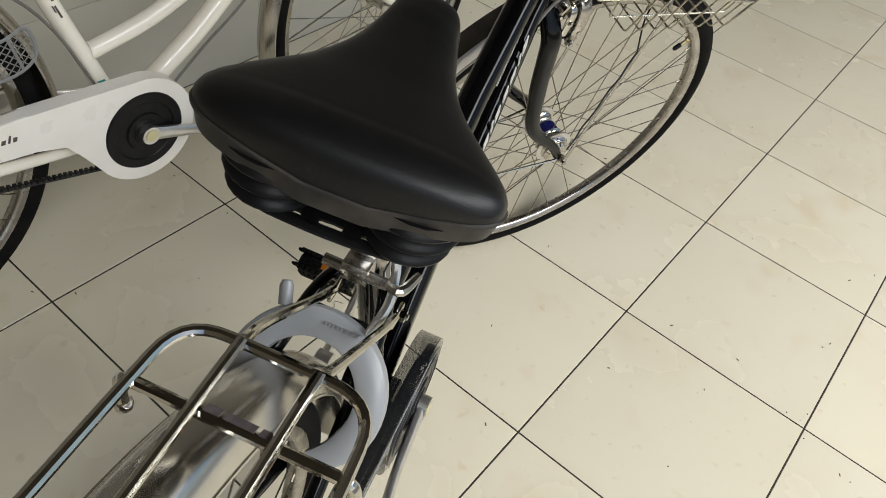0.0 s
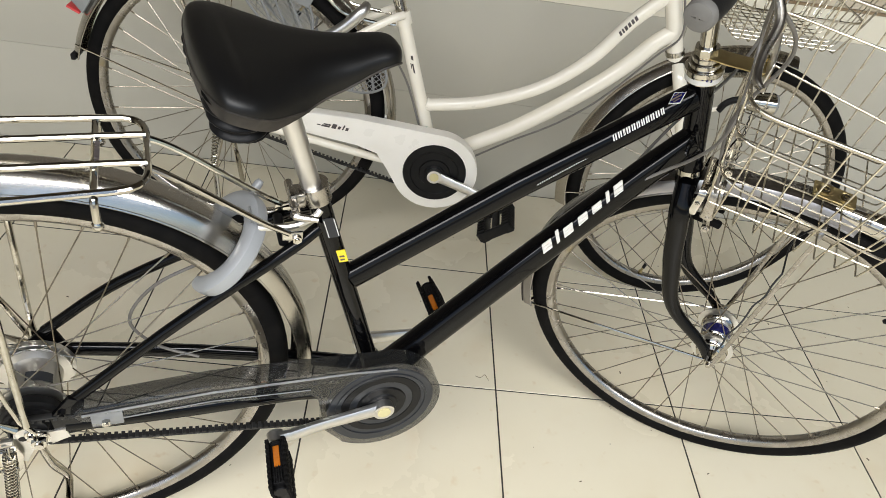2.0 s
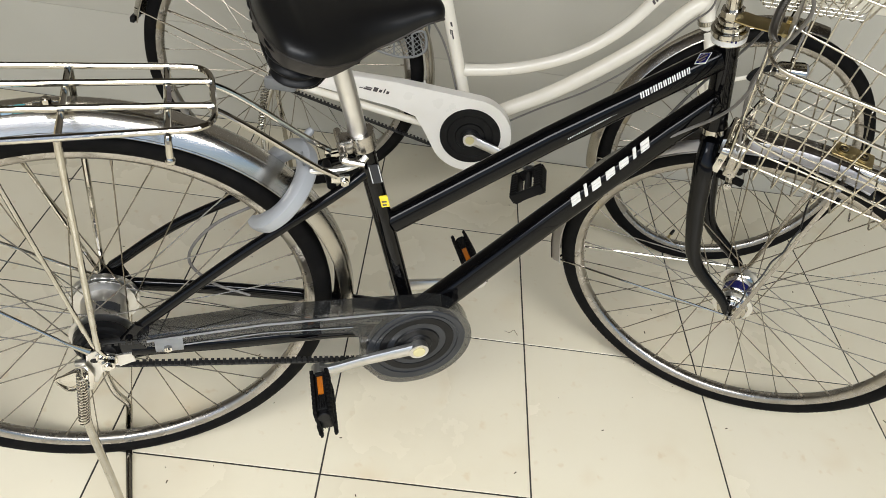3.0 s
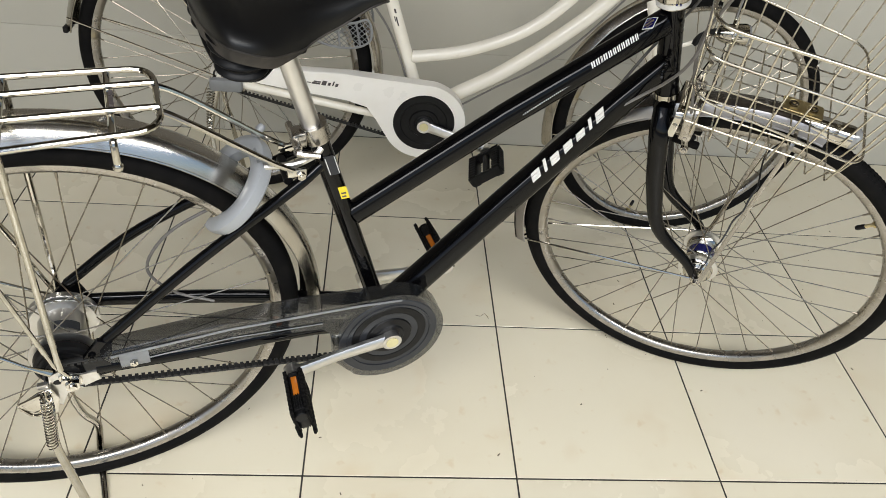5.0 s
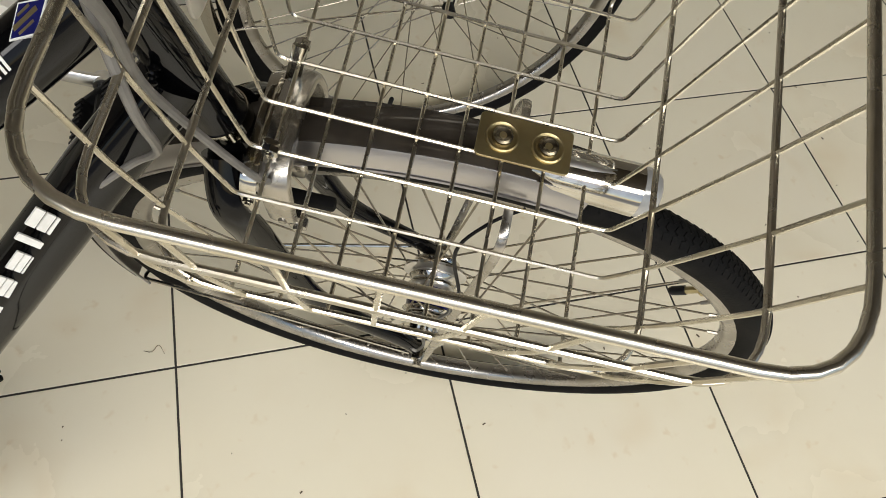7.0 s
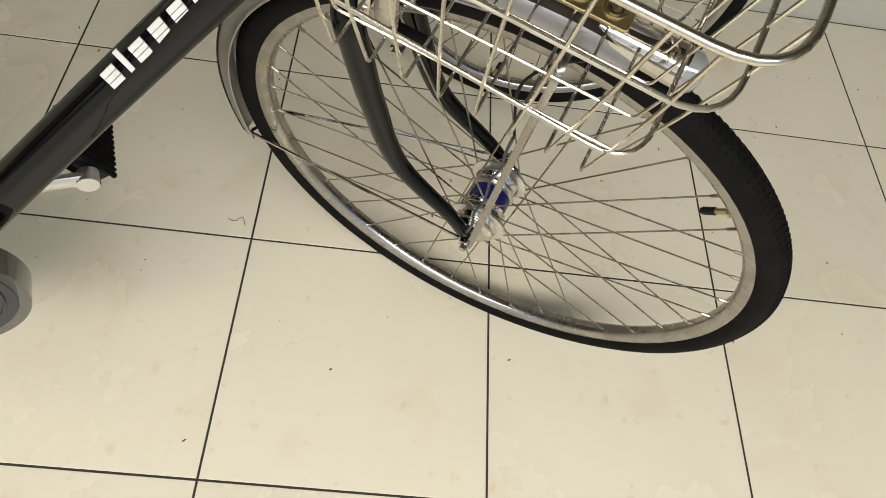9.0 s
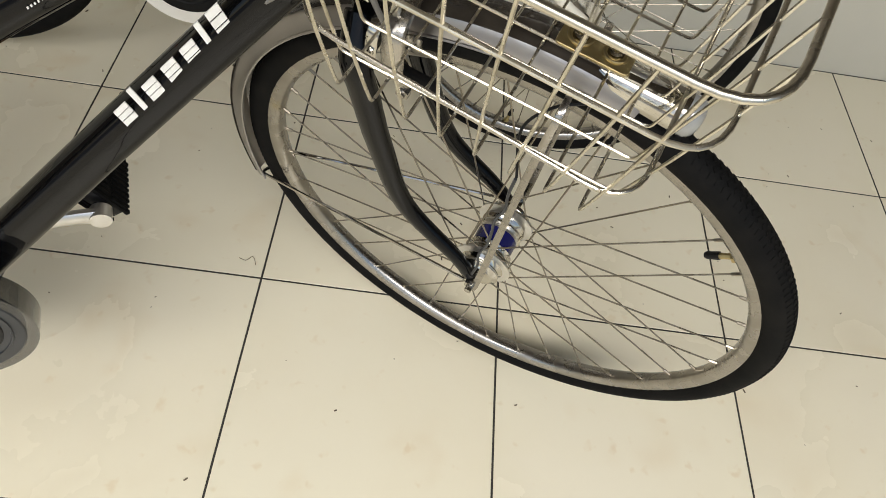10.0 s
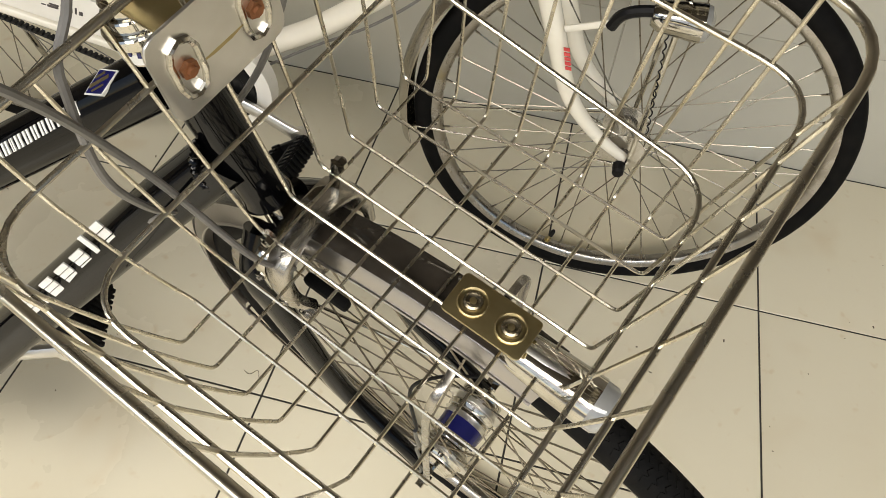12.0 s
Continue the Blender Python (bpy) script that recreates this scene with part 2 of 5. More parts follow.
def tube(bm, pts, r, segs=8, closed=False, wide=1.0, power=2.0, across=None):
    """A tube along a polyline. r: radius or one radius a point; wide: stretch sideways (along across); power above 2 squares the section."""
    pts = [Vector(p) for p in pts]
    count = len(pts)
    radii = list(r) if isinstance(r, (list, tuple)) else [r] * count
    if len(radii) != count:
        radii = list(np.interp(np.linspace(0, 1, count), np.linspace(0, 1, len(radii)), radii))
    wides = list(wide) if isinstance(wide, (list, tuple)) else [wide, wide]
    wides = list(np.interp(np.linspace(0, 1, count), np.linspace(0, 1, len(wides)), wides))
    rings, side = [], None
    for i, p in enumerate(pts):
        if closed:
            d = pts[(i + 1) % count] - pts[i - 1]
        else:
            d = pts[min(i + 1, count - 1)] - pts[max(i - 1, 0)]
        d.normalize()
        if side is None:
            side = Vector(across) if across else (V(0, 1, 0) if abs(d.y) < 0.9 else V(1, 0, 0))
        side = (side - d * side.dot(d)).normalized()
        up = d.cross(side)
        ring = []
        for k in range(segs):
            a = 2 * math.pi * (k + 0.5) / segs
            c, s = math.cos(a), math.sin(a)
            if power != 2.0:
                q = (abs(c) ** power + abs(s) ** power) ** (-1 / power)
                c, s = c * q, s * q
            ring.append(bm.verts.new(p + side * (c * radii[i] * wides[i]) + up * (s * radii[i])))
        rings.append(ring)
    pairs = list(zip(rings, rings[1:])) + ([(rings[-1], rings[0])] if closed else [])
    for ra, rb in pairs:
        for k in range(segs):
            bm.faces.new((ra[k], ra[(k + 1) % segs], rb[(k + 1) % segs], rb[k]))
    if not closed:
        bm.faces.new(rings[0][::-1])
        bm.faces.new(rings[-1])
    return bm


def turned(bm, profile, m=None, segs=32, a0=0.0, a1=360.0, loop=False):
    """Turns a profile of (distance along the axle y, radius) round the axle. loop: the profile closes on itself."""
    full = a1 - a0 >= 359.9
    m = m or Matrix()
    rows = []
    steps = segs if full else segs + 1
    for i in range(steps):
        a = radians(a0 + (a1 - a0) * i / segs)
        rows.append([bm.verts.new(m @ V(r * math.cos(a), s, r * math.sin(a))) for s, r in profile])
    k = len(profile)
    for i in range(steps if full else steps - 1):
        ra, rb = rows[i], rows[(i + 1) % steps]
        for j in range(k if loop else k - 1):
            bm.faces.new((ra[j], ra[(j + 1) % k], rb[(j + 1) % k], rb[j]))
    if not full and loop:
        bm.faces.new(rows[0])
        bm.faces.new(rows[-1][::-1])
    if full and not loop:
        for j in (0, k - 1):
            if profile[j][1] > 1e-5:
                bm.faces.new([row[j] for row in rows])
    return bm


def block(bm, centre, size, m=None, bevel=0.0):
    """A box with its edges rounded off."""
    geo = bmesh.ops.create_cube(bm, size=1.0, matrix=(m or Matrix()) @ Matrix.LocRotScale(Vector(centre), None, Vector(size)))
    if bevel:
        edges = {e for v in geo["verts"] for e in v.link_edges}
        bmesh.ops.bevel(bm, geom=list(edges), offset=bevel, segments=2, affect="EDGES", profile=0.5)
    return bm


def plate(bm, outline, s0, s1, bevel=0.0, m=None):
    """A plate of (x, z) outline between the sideways places s0 and s1."""
    m = m or Matrix()
    lo = [bm.verts.new(m @ V(x, s0, z)) for x, z in outline]
    hi = [bm.verts.new(m @ V(x, s1, z)) for x, z in outline]
    f1, f2 = bm.faces.new(lo), bm.faces.new(hi[::-1])
    k = len(outline)
    for i in range(k):
        bm.faces.new((lo[i], hi[i], hi[(i + 1) % k], lo[(i + 1) % k]))
    if bevel:
        bmesh.ops.bevel(bm, geom=list(f1.edges) + list(f2.edges), offset=bevel, segments=3, affect="EDGES", profile=0.6)
    return bm


def rounded(x0, z0, x1, z1, r, n=5):
    return [(p.x, p.z) for p in fillet([(x0, 0, z0), (x1, 0, z0), (x1, 0, z1), (x0, 0, z1)], r, n, True)]


def ball(bm, c, r, n=8):
    bmesh.ops.create_uvsphere(bm, u_segments=n, v_segments=max(4, n // 2), radius=r, matrix=Matrix.Translation(c))
    return bm


def bolt(bm, c, axis, r, h):
    """A hexagon bolt head with a round end."""
    a = Vector(axis).normalized()
    c = Vector(c)
    tube(bm, [c, c + a * h], r, 6)
    tube(bm, [c + a * h, c + a * (h + r * 0.35)], [r * 0.55, r * 0.5], 10)
    return bm


def bars(rows, mat_m, parent, mat, name="lettering", label="", slant=0.25, split=False):
    """Slanted bars that stand for lettering: rows of (x, z, width, height). split: each bar is a part of its own."""
    if split and len(rows) > 1:
        first = bars(rows[:1], mat_m, parent, mat, name, label, slant)
        for row in rows[1:]:
            bars([row], mat_m, first, mat, "bar", "", slant)
        return first
    bm = bmesh.new()
    for x, z, w, h in rows:
        lean = h * slant
        corners = [(x, z), (x + w, z), (x + w + lean, z + h), (x + lean, z + h)]
        lo = [bm.verts.new(mat_m @ V(px, pz, 0.0004)) for px, pz in corners]
        hi = [bm.verts.new(mat_m @ V(px, pz, -0.001)) for px, pz in corners]
        bm.faces.new(lo)
        bm.faces.new(hi[::-1])
        for i in range(4):
            bm.faces.new((lo[i], hi[i], hi[(i + 1) % 4], lo[(i + 1) % 4]))
    return part(name, bm, mat, parent, label)


# ---- floor and walls ----
T = 0.40
def slab(name, x0, x1, y0, y1, z0, z1, mat, kind="structure", label="", category=""):
    ob = part(name, block(bmesh.new(), ((x0 + x1) / 2, (y0 + y1) / 2, (z0 + z1) / 2), (x1 - x0, y1 - y0, z1 - z0)), mat)
    return tagged(ob, label, category, "", kind)


floor = slab("floor", -3.6, 4.8, -2.4, 1.0, -0.2, -0.0006, GROUT, label="floor bed with thin dark joints under cream tiles", category="floor")
ground = slab("ground", -60, 60, -60, -2.4, -0.3, -0.12, CONCRETE, label="grey concrete ground outside the opening", category="ground")
wall_north = slab("wall_north", -3.6, 4.8, 0.806, 1.0, -0.004, 2.6, PLASTER, label="pale wall behind the bicycles", category="wall")
# Out-of-view walls added to close the room and dim reflections.
wall_west = slab("wall_west", -3.8, -3.6, -2.4, 1.0, -0.2, 2.6, SIDE, label="plain unseen side wall, dull to cut bounced light", category="wall")
wall_east = slab("wall_east", 4.8, 5.0, -2.4, 1.0, -0.2, 2.6, SIDE, label="plain unseen side wall, dull to cut bounced light", category="wall")
# Added ceiling, out of view: cuts off the sun and reflects dark.
ceiling = slab("ceiling", -3.8, 5.0, -2.4, 1.0, 2.6, 2.8, CEIL, label="plain unseen ceiling, nearly black to darken reflections", category="ceiling")


# ---- bicycle pieces used by both bicycles ----
def wheel(parent, m, R, hub_mat, flange, barrel, half, valve_at, spokes=36, band=False, nut=0.07, name="wheel", tread=False):
    """A spoked wheel: the rim is the part; tyre, hub, spokes and valve hang on it. The axle lies along y."""
    rr = R - 0.0275
    rim = part(name, turned(bmesh.new(), [(-0.0115, rr), (-0.012, rr - 0.010), (-0.009, rr - 0.015), (-0.004, rr - 0.018), (0.004, rr - 0.018),
                            (0.009, rr - 0.015), (0.012, rr - 0.010), (0.0115, rr), (0.009, rr - 0.002), (-0.009, rr - 0.002)], segs=96, loop=True),
               RIMALLOY, parent, "spoked wheel with a dulled alloy rim", m, 50)
    prof = []
    for k in range(14):
        a = radians(-140 + 280 * k / 13)
        prof.append((0.0172 * math.sin(a), R - 0.0175 + 0.0175 * math.cos(a)))
    part("tyre", turned(bmesh.new(), prof, segs=96, loop=True), RUBBER, rim, "black rubber tyre")
    if tread:
        bm = bmesh.new()
        for k in range(230):
            for side in (-1, 1):
                a = 360 * (k + (0.5 if side > 0 else 0)) / 230
                for row, (y, w, dr, tip) in enumerate(((0.0035, 0.0052, 0.0000, 8), (0.0098, 0.0060, 0.0034, 36))):
                    mm = pose(0, 0, 0, 0, -a, 0) @ pose(R - 0.0006 - dr, side * y, 0, (30 - 50 * row) * side, 0, side * tip)
                    block(bm, (0, 0, 0), (0.0018, w, 0.0042), mm)
        part("tread", bm, RUBBER, rim)
    h = half
    hub = part("hub", turned(bmesh.new(), [(-h - 0.012, 0.006), (-h - 0.012, 0.011), (-h - 0.004, 0.013), (-h, flange), (-h + 0.003, flange), (-h + 0.006, barrel * 1.05),
                             (-h * 0.4, barrel), (h * 0.4, barrel), (h - 0.006, barrel * 1.05), (h - 0.003, flange), (h, flange), (h + 0.004, 0.013),
                             (h + 0.012, 0.011), (h + 0.012, 0.006)], segs=28), hub_mat, rim, "alloy hub", None, 30)
    axle = turned(bmesh.new(), [(-nut, 0.0045), (nut, 0.0045)], segs=10)
    for sgn in (-1, 1):
        bolt(axle, (0, sgn * (nut - 0.016), 0), (0, sgn, 0), 0.0085, 0.009)
    part("axle", axle, CHROME, rim)
    if band:
        for sgn in (-1, 1):
            fins = []
            for q in range(15):
                fins.append((sgn * (h - 0.020 + q * 0.0026), (0.0285, 0.0255, 0.0245, 0.027)[q % 4] - 0.0007 * max(q - 9, 0) ** 1.3))
            part("hub_shell", turned(bmesh.new(), [(fins[0][0], 0.012)] + fins + [(fins[-1][0], 0.010)], segs=36), CHROME, rim, "ribbed dynamo hub shell")
        part("label_band", turned(bmesh.new(), [(-0.013, barrel + 0.0008), (0.008, barrel + 0.0008), (0.008, barrel - 0.001), (-0.013, barrel - 0.001)], segs=28, loop=True), BLUE, rim, "dark blue hub label")
    kinds = []
    per = spokes // 4
    for side in (-1, 1):
        for lead in (-1, 1):
            bm = bmesh.new()
            a = radians(lead * 58)
            inner = V((flange - 0.004) * math.cos(a), side * (h - 0.0015), (flange - 0.004) * math.sin(a))
            outer = V(rr - 0.017, side * 0.002, 0)
            tube(bm, [inner, outer], 0.00105, 5)
            d = (outer - inner).normalized()
            tube(bm, [outer - d * 0.011, outer], 0.0019, 6)
            kinds.append((side, lead, finish(bm, "spoke", SPOKE)))
    for n, (side, lead, me) in enumerate(kinds):
        off = (0.0 if side < 0 else 0.5) + (0.25 if lead > 0 else 0.0)
        for k in range(per):
            part("spoke", me, SPOKE, rim, m=pose(0, 0, 0, 0, -360 * (k + off) / per, 0))
    va = radians(valve_at)
    rad = V(math.cos(va), 0, math.sin(va))
    vb = tube(bmesh.new(), [rad * (rr - 0.016), rad * (rr - 0.036)], 0.0032, 8)
    tube(vb, [rad * (rr - 0.018), rad * (rr - 0.0215)], 0.006, 6)
    valve = part("valve", vb, BRASSY, rim)
    tube_cap = tube(bmesh.new(), [rad * (rr - 0.034), rad * (rr - 0.046), rad * (rr - 0.049)], [0.0044, 0.0042, 0.0028], 10)
    part("valve_cap", tube_cap, PLASTIC, rim)
    return rim


def fender(parent, m, R, width, a0, a1, mat, label, drop=0.014, flat=False, bevel=0.0):
    """A mudguard: a thin curved strip round the wheel."""
    outer, inner = [], []
    n = 10
    for k in range(n + 1):
        t = -1 + 2 * k / n
        fall = drop * max(0.0, (abs(t) - bevel) / (1 - bevel)) if bevel else drop * (abs(t) ** (3.5 if flat else 1.5))
        outer.append((t * width / 2, R - fall))
        inner.append((t * (width / 2 - 0.001), R - fall - 0.0014))
    bm = turned(bmesh.new(), outer + inner[::-1], segs=72, a0=a0, a1=a1, loop=True)
    for sgn in (-1, 1):
        turned(bm, [(sgn * width / 2 + 0.0016 * math.cos(q), R - drop + 0.0016 * math.sin(q)) for q in np.linspace(0, 2 * math.pi, 7)[:-1]], segs=72, a0=a0, a1=a1, loop=True)
    return part("mudguard", bm, mat, parent, label, m, 40)


def block_pedal(parent, m):
    """A block pedal with an open middle, its axle along y (outwards is -y)."""
    bm = bmesh.new()
    for x in (-1, 1):
        block(bm, (0, -0.058, x * 0.030), (0.026, 0.092, 0.017), None, 0.003)
        for k in range(9):
            for q in (-1, 1):
                block(bm, (q * 0.0135, -0.018 - k * 0.010, x * 0.030), (0.004, 0.004, 0.0165))
            block(bm, (0, -0.018 - k * 0.010, x * 0.0395), (0.022, 0.004, 0.005))
    for y in (-0.014, -0.100):
        block(bm, (0, y, 0), (0.024, 0.010, 0.062), None, 0.003)
    tube(bm, [(0, 0.004, 0), (0, -0.102, 0)], 0.0085, 10)
    return part("pedal", bm, PLASTIC, parent, "black rubber block pedal", m)


def toothed_pedal(parent, m):
    """A slim pedal: a core with ribs and an axle cap between two toothed rubber treads; the axle lies along y."""
    bm = block(bmesh.new(), (0, -0.054, 0), (0.021, 0.084, 0.062), None, 0.003)
    for side in (-1, 1):
        for x in (-0.0062, -0.0021, 0.0021, 0.0062):
            block(bm, (x, -0.079, side * 0.0318), (0.0019, 0.030, 0.0055), None, 0.0006)
        block(bm, (0, -0.018, side * 0.0312), (0.017, 0.008, 0.006), None, 0.0015)
    tube(bm, [(0, 0.004, 0), (0, -0.012, 0), (0, -0.015, 0)], [0.0085, 0.0095, 0.0115], 12)
    body = part("pedal", bm, PLASTIC, parent, "black pedal with toothed rubber treads", m)
    part("axle_cap", tube(bmesh.new(), [(0, -0.094, 0.016), (0, -0.1035, 0.016), (0, -0.105, 0.016)], [0.0128, 0.0128, 0.0112], 20), PLASTIC, body)
    for q in (-1, 1):
        tread = block(bmesh.new(), (q * 0.0130, -0.058, 0), (0.0048, 0.094, 0.071), None, 0.0014)
        for k in range(10):
            y = -0.0145 - k * 0.0098
            for side in (-1, 1):
                wide = 0.0052 + 0.0010 * ((k * 7 + side) % 3)
                block(tread, (q * 0.0136, y, side * 0.0365), (0.0066, wide, 0.0070), None, 0.0013)
                block(tread, (q * 0.0158, y + 0.0030 * side, side * 0.0185), (0.0042, 0.0052, 0.030), None, 0.0010)
        for side in (-1, 1):
            block(tread, (q * 0.0130, -0.108, side * 0.028), (0.0050, 0.010, 0.012), None, 0.0016)
        part("tread_pad", tread, RUBBER, body)
    for side in (-1, 1):
        part("reflector", block(bmesh.new(), (0, -0.044, side * 0.0312), (0.0108, 0.040, 0.0042), None, 0.001), ORANGE, body, "orange reflector")
    return body


def coil(bm, a, b, r, wire, turns, segs=10):
    a, b = Vector(a), Vector(b)
    d = (b - a).normalized()
    x = d.orthogonal().normalized()
    y = d.cross(x)
    n = turns * segs
    return tube(bm, [a + (b - a) * (i / n) + x * (r * math.cos(2 * math.pi * i / segs)) + y * (r * math.sin(2 * math.pi * i / segs)) for i in range(n + 1)], wire, 5)


def belt(parent, front, rear, rf, rr, s, mat):
    """A toothed belt round two pulleys."""
    (x0, z0), (x1, z1) = front, rear
    d = V(x1 - x0, 0, z1 - z0)
    L = d.length
    base = math.atan2(d.z, d.x)
    off = math.acos((rf - rr) / L)
    pts = []
    for k in range(17):
        a = base + off + (2 * math.pi - 2 * off) * k / 16
        pts.append(V(x0 + rf * math.cos(a), s, z0 + rf * math.sin(a)))
    for k in range(13):
        a = base - off + 2 * off * k / 12
        pts.append(V(x1 + rr * math.cos(a), s, z1 + rr * math.sin(a)))
    bm = tube(bmesh.new(), pts, 0.0022, 6, True, wide=2.4)
    total = pts + [pts[0]]
    for a, b in zip(total, total[1:]):
        n = int((b - a).length / 0.009)
        dirn = (b - a).normalized()
        side = V(-dirn.z, 0, dirn.x)
        for k in range(n):
            c = a + (b - a) * ((k + 0.5) / n) + side * 0.0032
            mm = Matrix.Translation(c) @ dirn.to_track_quat("X", "Z").to_matrix().to_4x4()
            block(bm, (0, 0, 0), (0.005, 0.0105, 0.0035), mm)
    return part("belt", bm, mat, parent, "black toothed drive belt")


# ---- the black bicycle ----
black = tagged(new("bicycle"), "black step-through city bicycle with wire basket and rear rack", "bicycle", "bicycles by the wall")
black.matrix_basis = pose(0.0479, -0.1434, 0.0, 3.0, 0.0, 18.46)
AXIS_AT, AXIS_TILT, TURNED = V(0.1077, -0.003, 0.70), 16.13, 42.27
AXIS = V(-math.sin(radians(AXIS_TILT)), 0, math.cos(radians(AXIS_TILT)))
STEER = Matrix.Translation(AXIS_AT) @ Matrix.Rotation(radians(-TURNED), 4, AXIS) @ Matrix.Translation(-AXIS_AT)
SS = AXIS_AT.y
RA, FA, BB = V(-0.832, 0.022, 0.353), V(0.299, SS, 0.3525), V(-0.347, 0, 0.310)


def on_axis(z, dy=0.0, fwd=0.0):
    """A point of the steering axis at the height z, before turning."""
    p = AXIS_AT + AXIS * ((z - AXIS_AT.z) / AXIS.z)
    return V(p.x + fwd, p.y + dy, p.z)


part("head_tube", tube(bmesh.new(), [on_axis(0.692), on_axis(0.70), on_axis(0.83), on_axis(0.838)], [0.0195, 0.0180, 0.0180, 0.0195], 24), BLACK, black)
tt = tube(bmesh.new(), [(0.060, -0.008, 0.812), (-0.17, 0, 0.674), (-0.398, 0, 0.531)], [0.0195, 0.0195, 0.0185], 24, wide=0.86, power=2.4, across=(0, 1, 0))
part("top_tube", tt, BLACK, black)
dt = tube(bmesh.new(), [(0.088, -0.010, 0.742), (0.03, -0.004, 0.682), (-0.13, 0, 0.516), (-0.275, 0, 0.366), (-0.335, 0, 0.305)], [0.0203, 0.0205, 0.0208, 0.0222, 0.0238], 28,
          wide=[0.80, 0.84, 0.88, 0.88, 0.88], power=3.6, across=(0, 1, 0))
part("down_tube", dt, BLACK, black)
part("seat_tube", tube(bmesh.new(), [(-0.342, 0, 0.302), (-0.4555, 0, 0.690)], 0.0145, 24), BLACK, black)
part("bottom_bracket", turned(bmesh.new(), [(-0.036, 0.0), (-0.036, 0.021), (0.036, 0.021), (0.036, 0.0)], Matrix.Translation(BB), 24), BLACK, black)
weld_pts = []
for k in range(41):
    a = radians(-62 + 124 * k / 40)
    weld_pts.append(V(0.083 - 0.012 * math.cos(a), -0.008 - 0.0170 * math.cos(a * 0.75), 0.744 + 0.027 * math.sin(a)))
part("weld_bead", tube(bmesh.new(), weld_pts, [0.0030 + 0.0010 * math.sin(k * 1.9) for k in range(41)], 8), BLACK, black)
for ends in ([(-0.365, -0.030, 0.303), (-0.44, -0.036, 0.326), (-0.502, -0.040, 0.336), (-0.648, -0.043, 0.341), (-0.790, -0.046, 0.351)],
             [(-0.365, 0.030, 0.303), (-0.44, 0.036, 0.322), (-0.506, 0.045, 0.333), (-0.650, 0.066, 0.350), (-0.800, 0.084, 0.364)]):
    part("chain_stay", tube(bmesh.new(), spline(ends, 6), [0.014, 0.0135, 0.012], 14, wide=0.7), BLACK, black)
for ends in ([(-0.452, -0.022, 0.645), (-0.50, -0.034, 0.614), (-0.629, -0.040, 0.521), (-0.783, -0.044, 0.391)],
             [(-0.452, 0.022, 0.645), (-0.50, 0.042, 0.614), (-0.695, 0.075, 0.500), (-0.815, 0.084, 0.405)]):
    part("seat_stay", tube(bmesh.new(), spline(ends, 6), [0.0085, 0.008, 0.008], 14), BLACK, black)
yoke = plate(bmesh.new(), [(-0.806, 0.376), (-0.778, 0.412), (-0.760, 0.402), (-0.766, 0.372), (-0.772, 0.340), (-0.802, 0.336)], -0.044, -0.052, 0.0015)
bolt(yoke, (-0.790, -0.052, 0.384), (0, -1, 0), 0.0055, 0.005)
part("dropout", yoke, BLACK, black, "black frame end with a chromed bolt")
part("dropout", plate(bmesh.new(), [(-0.845, 0.352), (-0.838, 0.392), (-0.812, 0.418), (-0.800, 0.405), (-0.788, 0.370), (-0.800, 0.345)], 0.080, 0.085, 0.0012), BLACK, black)
adj = plate(bmesh.new(), [(-0.852, 0.360), (-0.838, 0.366), (-0.812, 0.350), (-0.790, 0.353), (-0.786, 0.334), (-0.808, 0.326), (-0.835, 0.318), (-0.846, 0.292), (-0.856, 0.302), (-0.857, 0.330)], -0.051, -0.054, 0.0008)
block(adj, (-0.862, -0.055, 0.345), (0.014, 0.008, 0.008), None, 0.001)
part("axle_plate", adj, ALLOY, black, "bright steel chain adjuster plate")
nuts = bolt(bmesh.new(), (-0.823, -0.054, 0.343), (0, -1, 0), 0.0105, 0.013)
tube(nuts, [(-0.823, -0.054, 0.343), (-0.823, -0.057, 0.343)], 0.013, 16)
part("axle_nut", nuts, CHROME, black, "chromed axle nut")
# Black disc laid on the plate in place of a hole's shade.
part("hole_shade_disc", tube(bmesh.new(), [(-0.842, -0.0535, 0.345), (-0.842, -0.0546, 0.345)], 0.0050, 12, wide=1.3), PLASTIC, black)
part("stay_bridge", tube(bmesh.new(), [(-0.497, -0.024, 0.626), (-0.497, 0.030, 0.626)], 0.0065, 12), PLASTIC, black)

# seat post, clamp and saddle
part("seat_post", tube(bmesh.new(), [(-0.452, 0, 0.668), (-0.498, 0, 0.830)], 0.0128, 24), ALLOY, black, "satin alloy seat post")
clamp = tube(bmesh.new(), [(-0.4510, 0, 0.674), (-0.4575, 0, 0.699)], 0.0188, 24)
block(clamp, (-0.478, 0, 0.680), (0.020, 0.026, 0.022), None, 0.003)
tube(clamp, [(-0.484, -0.030, 0.681), (-0.484, 0.030, 0.681)], 0.0055, 10)
tube(clamp, spline([(-0.484, -0.030, 0.681), (-0.487, -0.044, 0.684), (-0.46, -0.050, 0.680)], 4), [0.004, 0.005, 0.004], 8)
part("seat_clamp", clamp, DULLALLOY, black, "alloy quick release seat clamp")


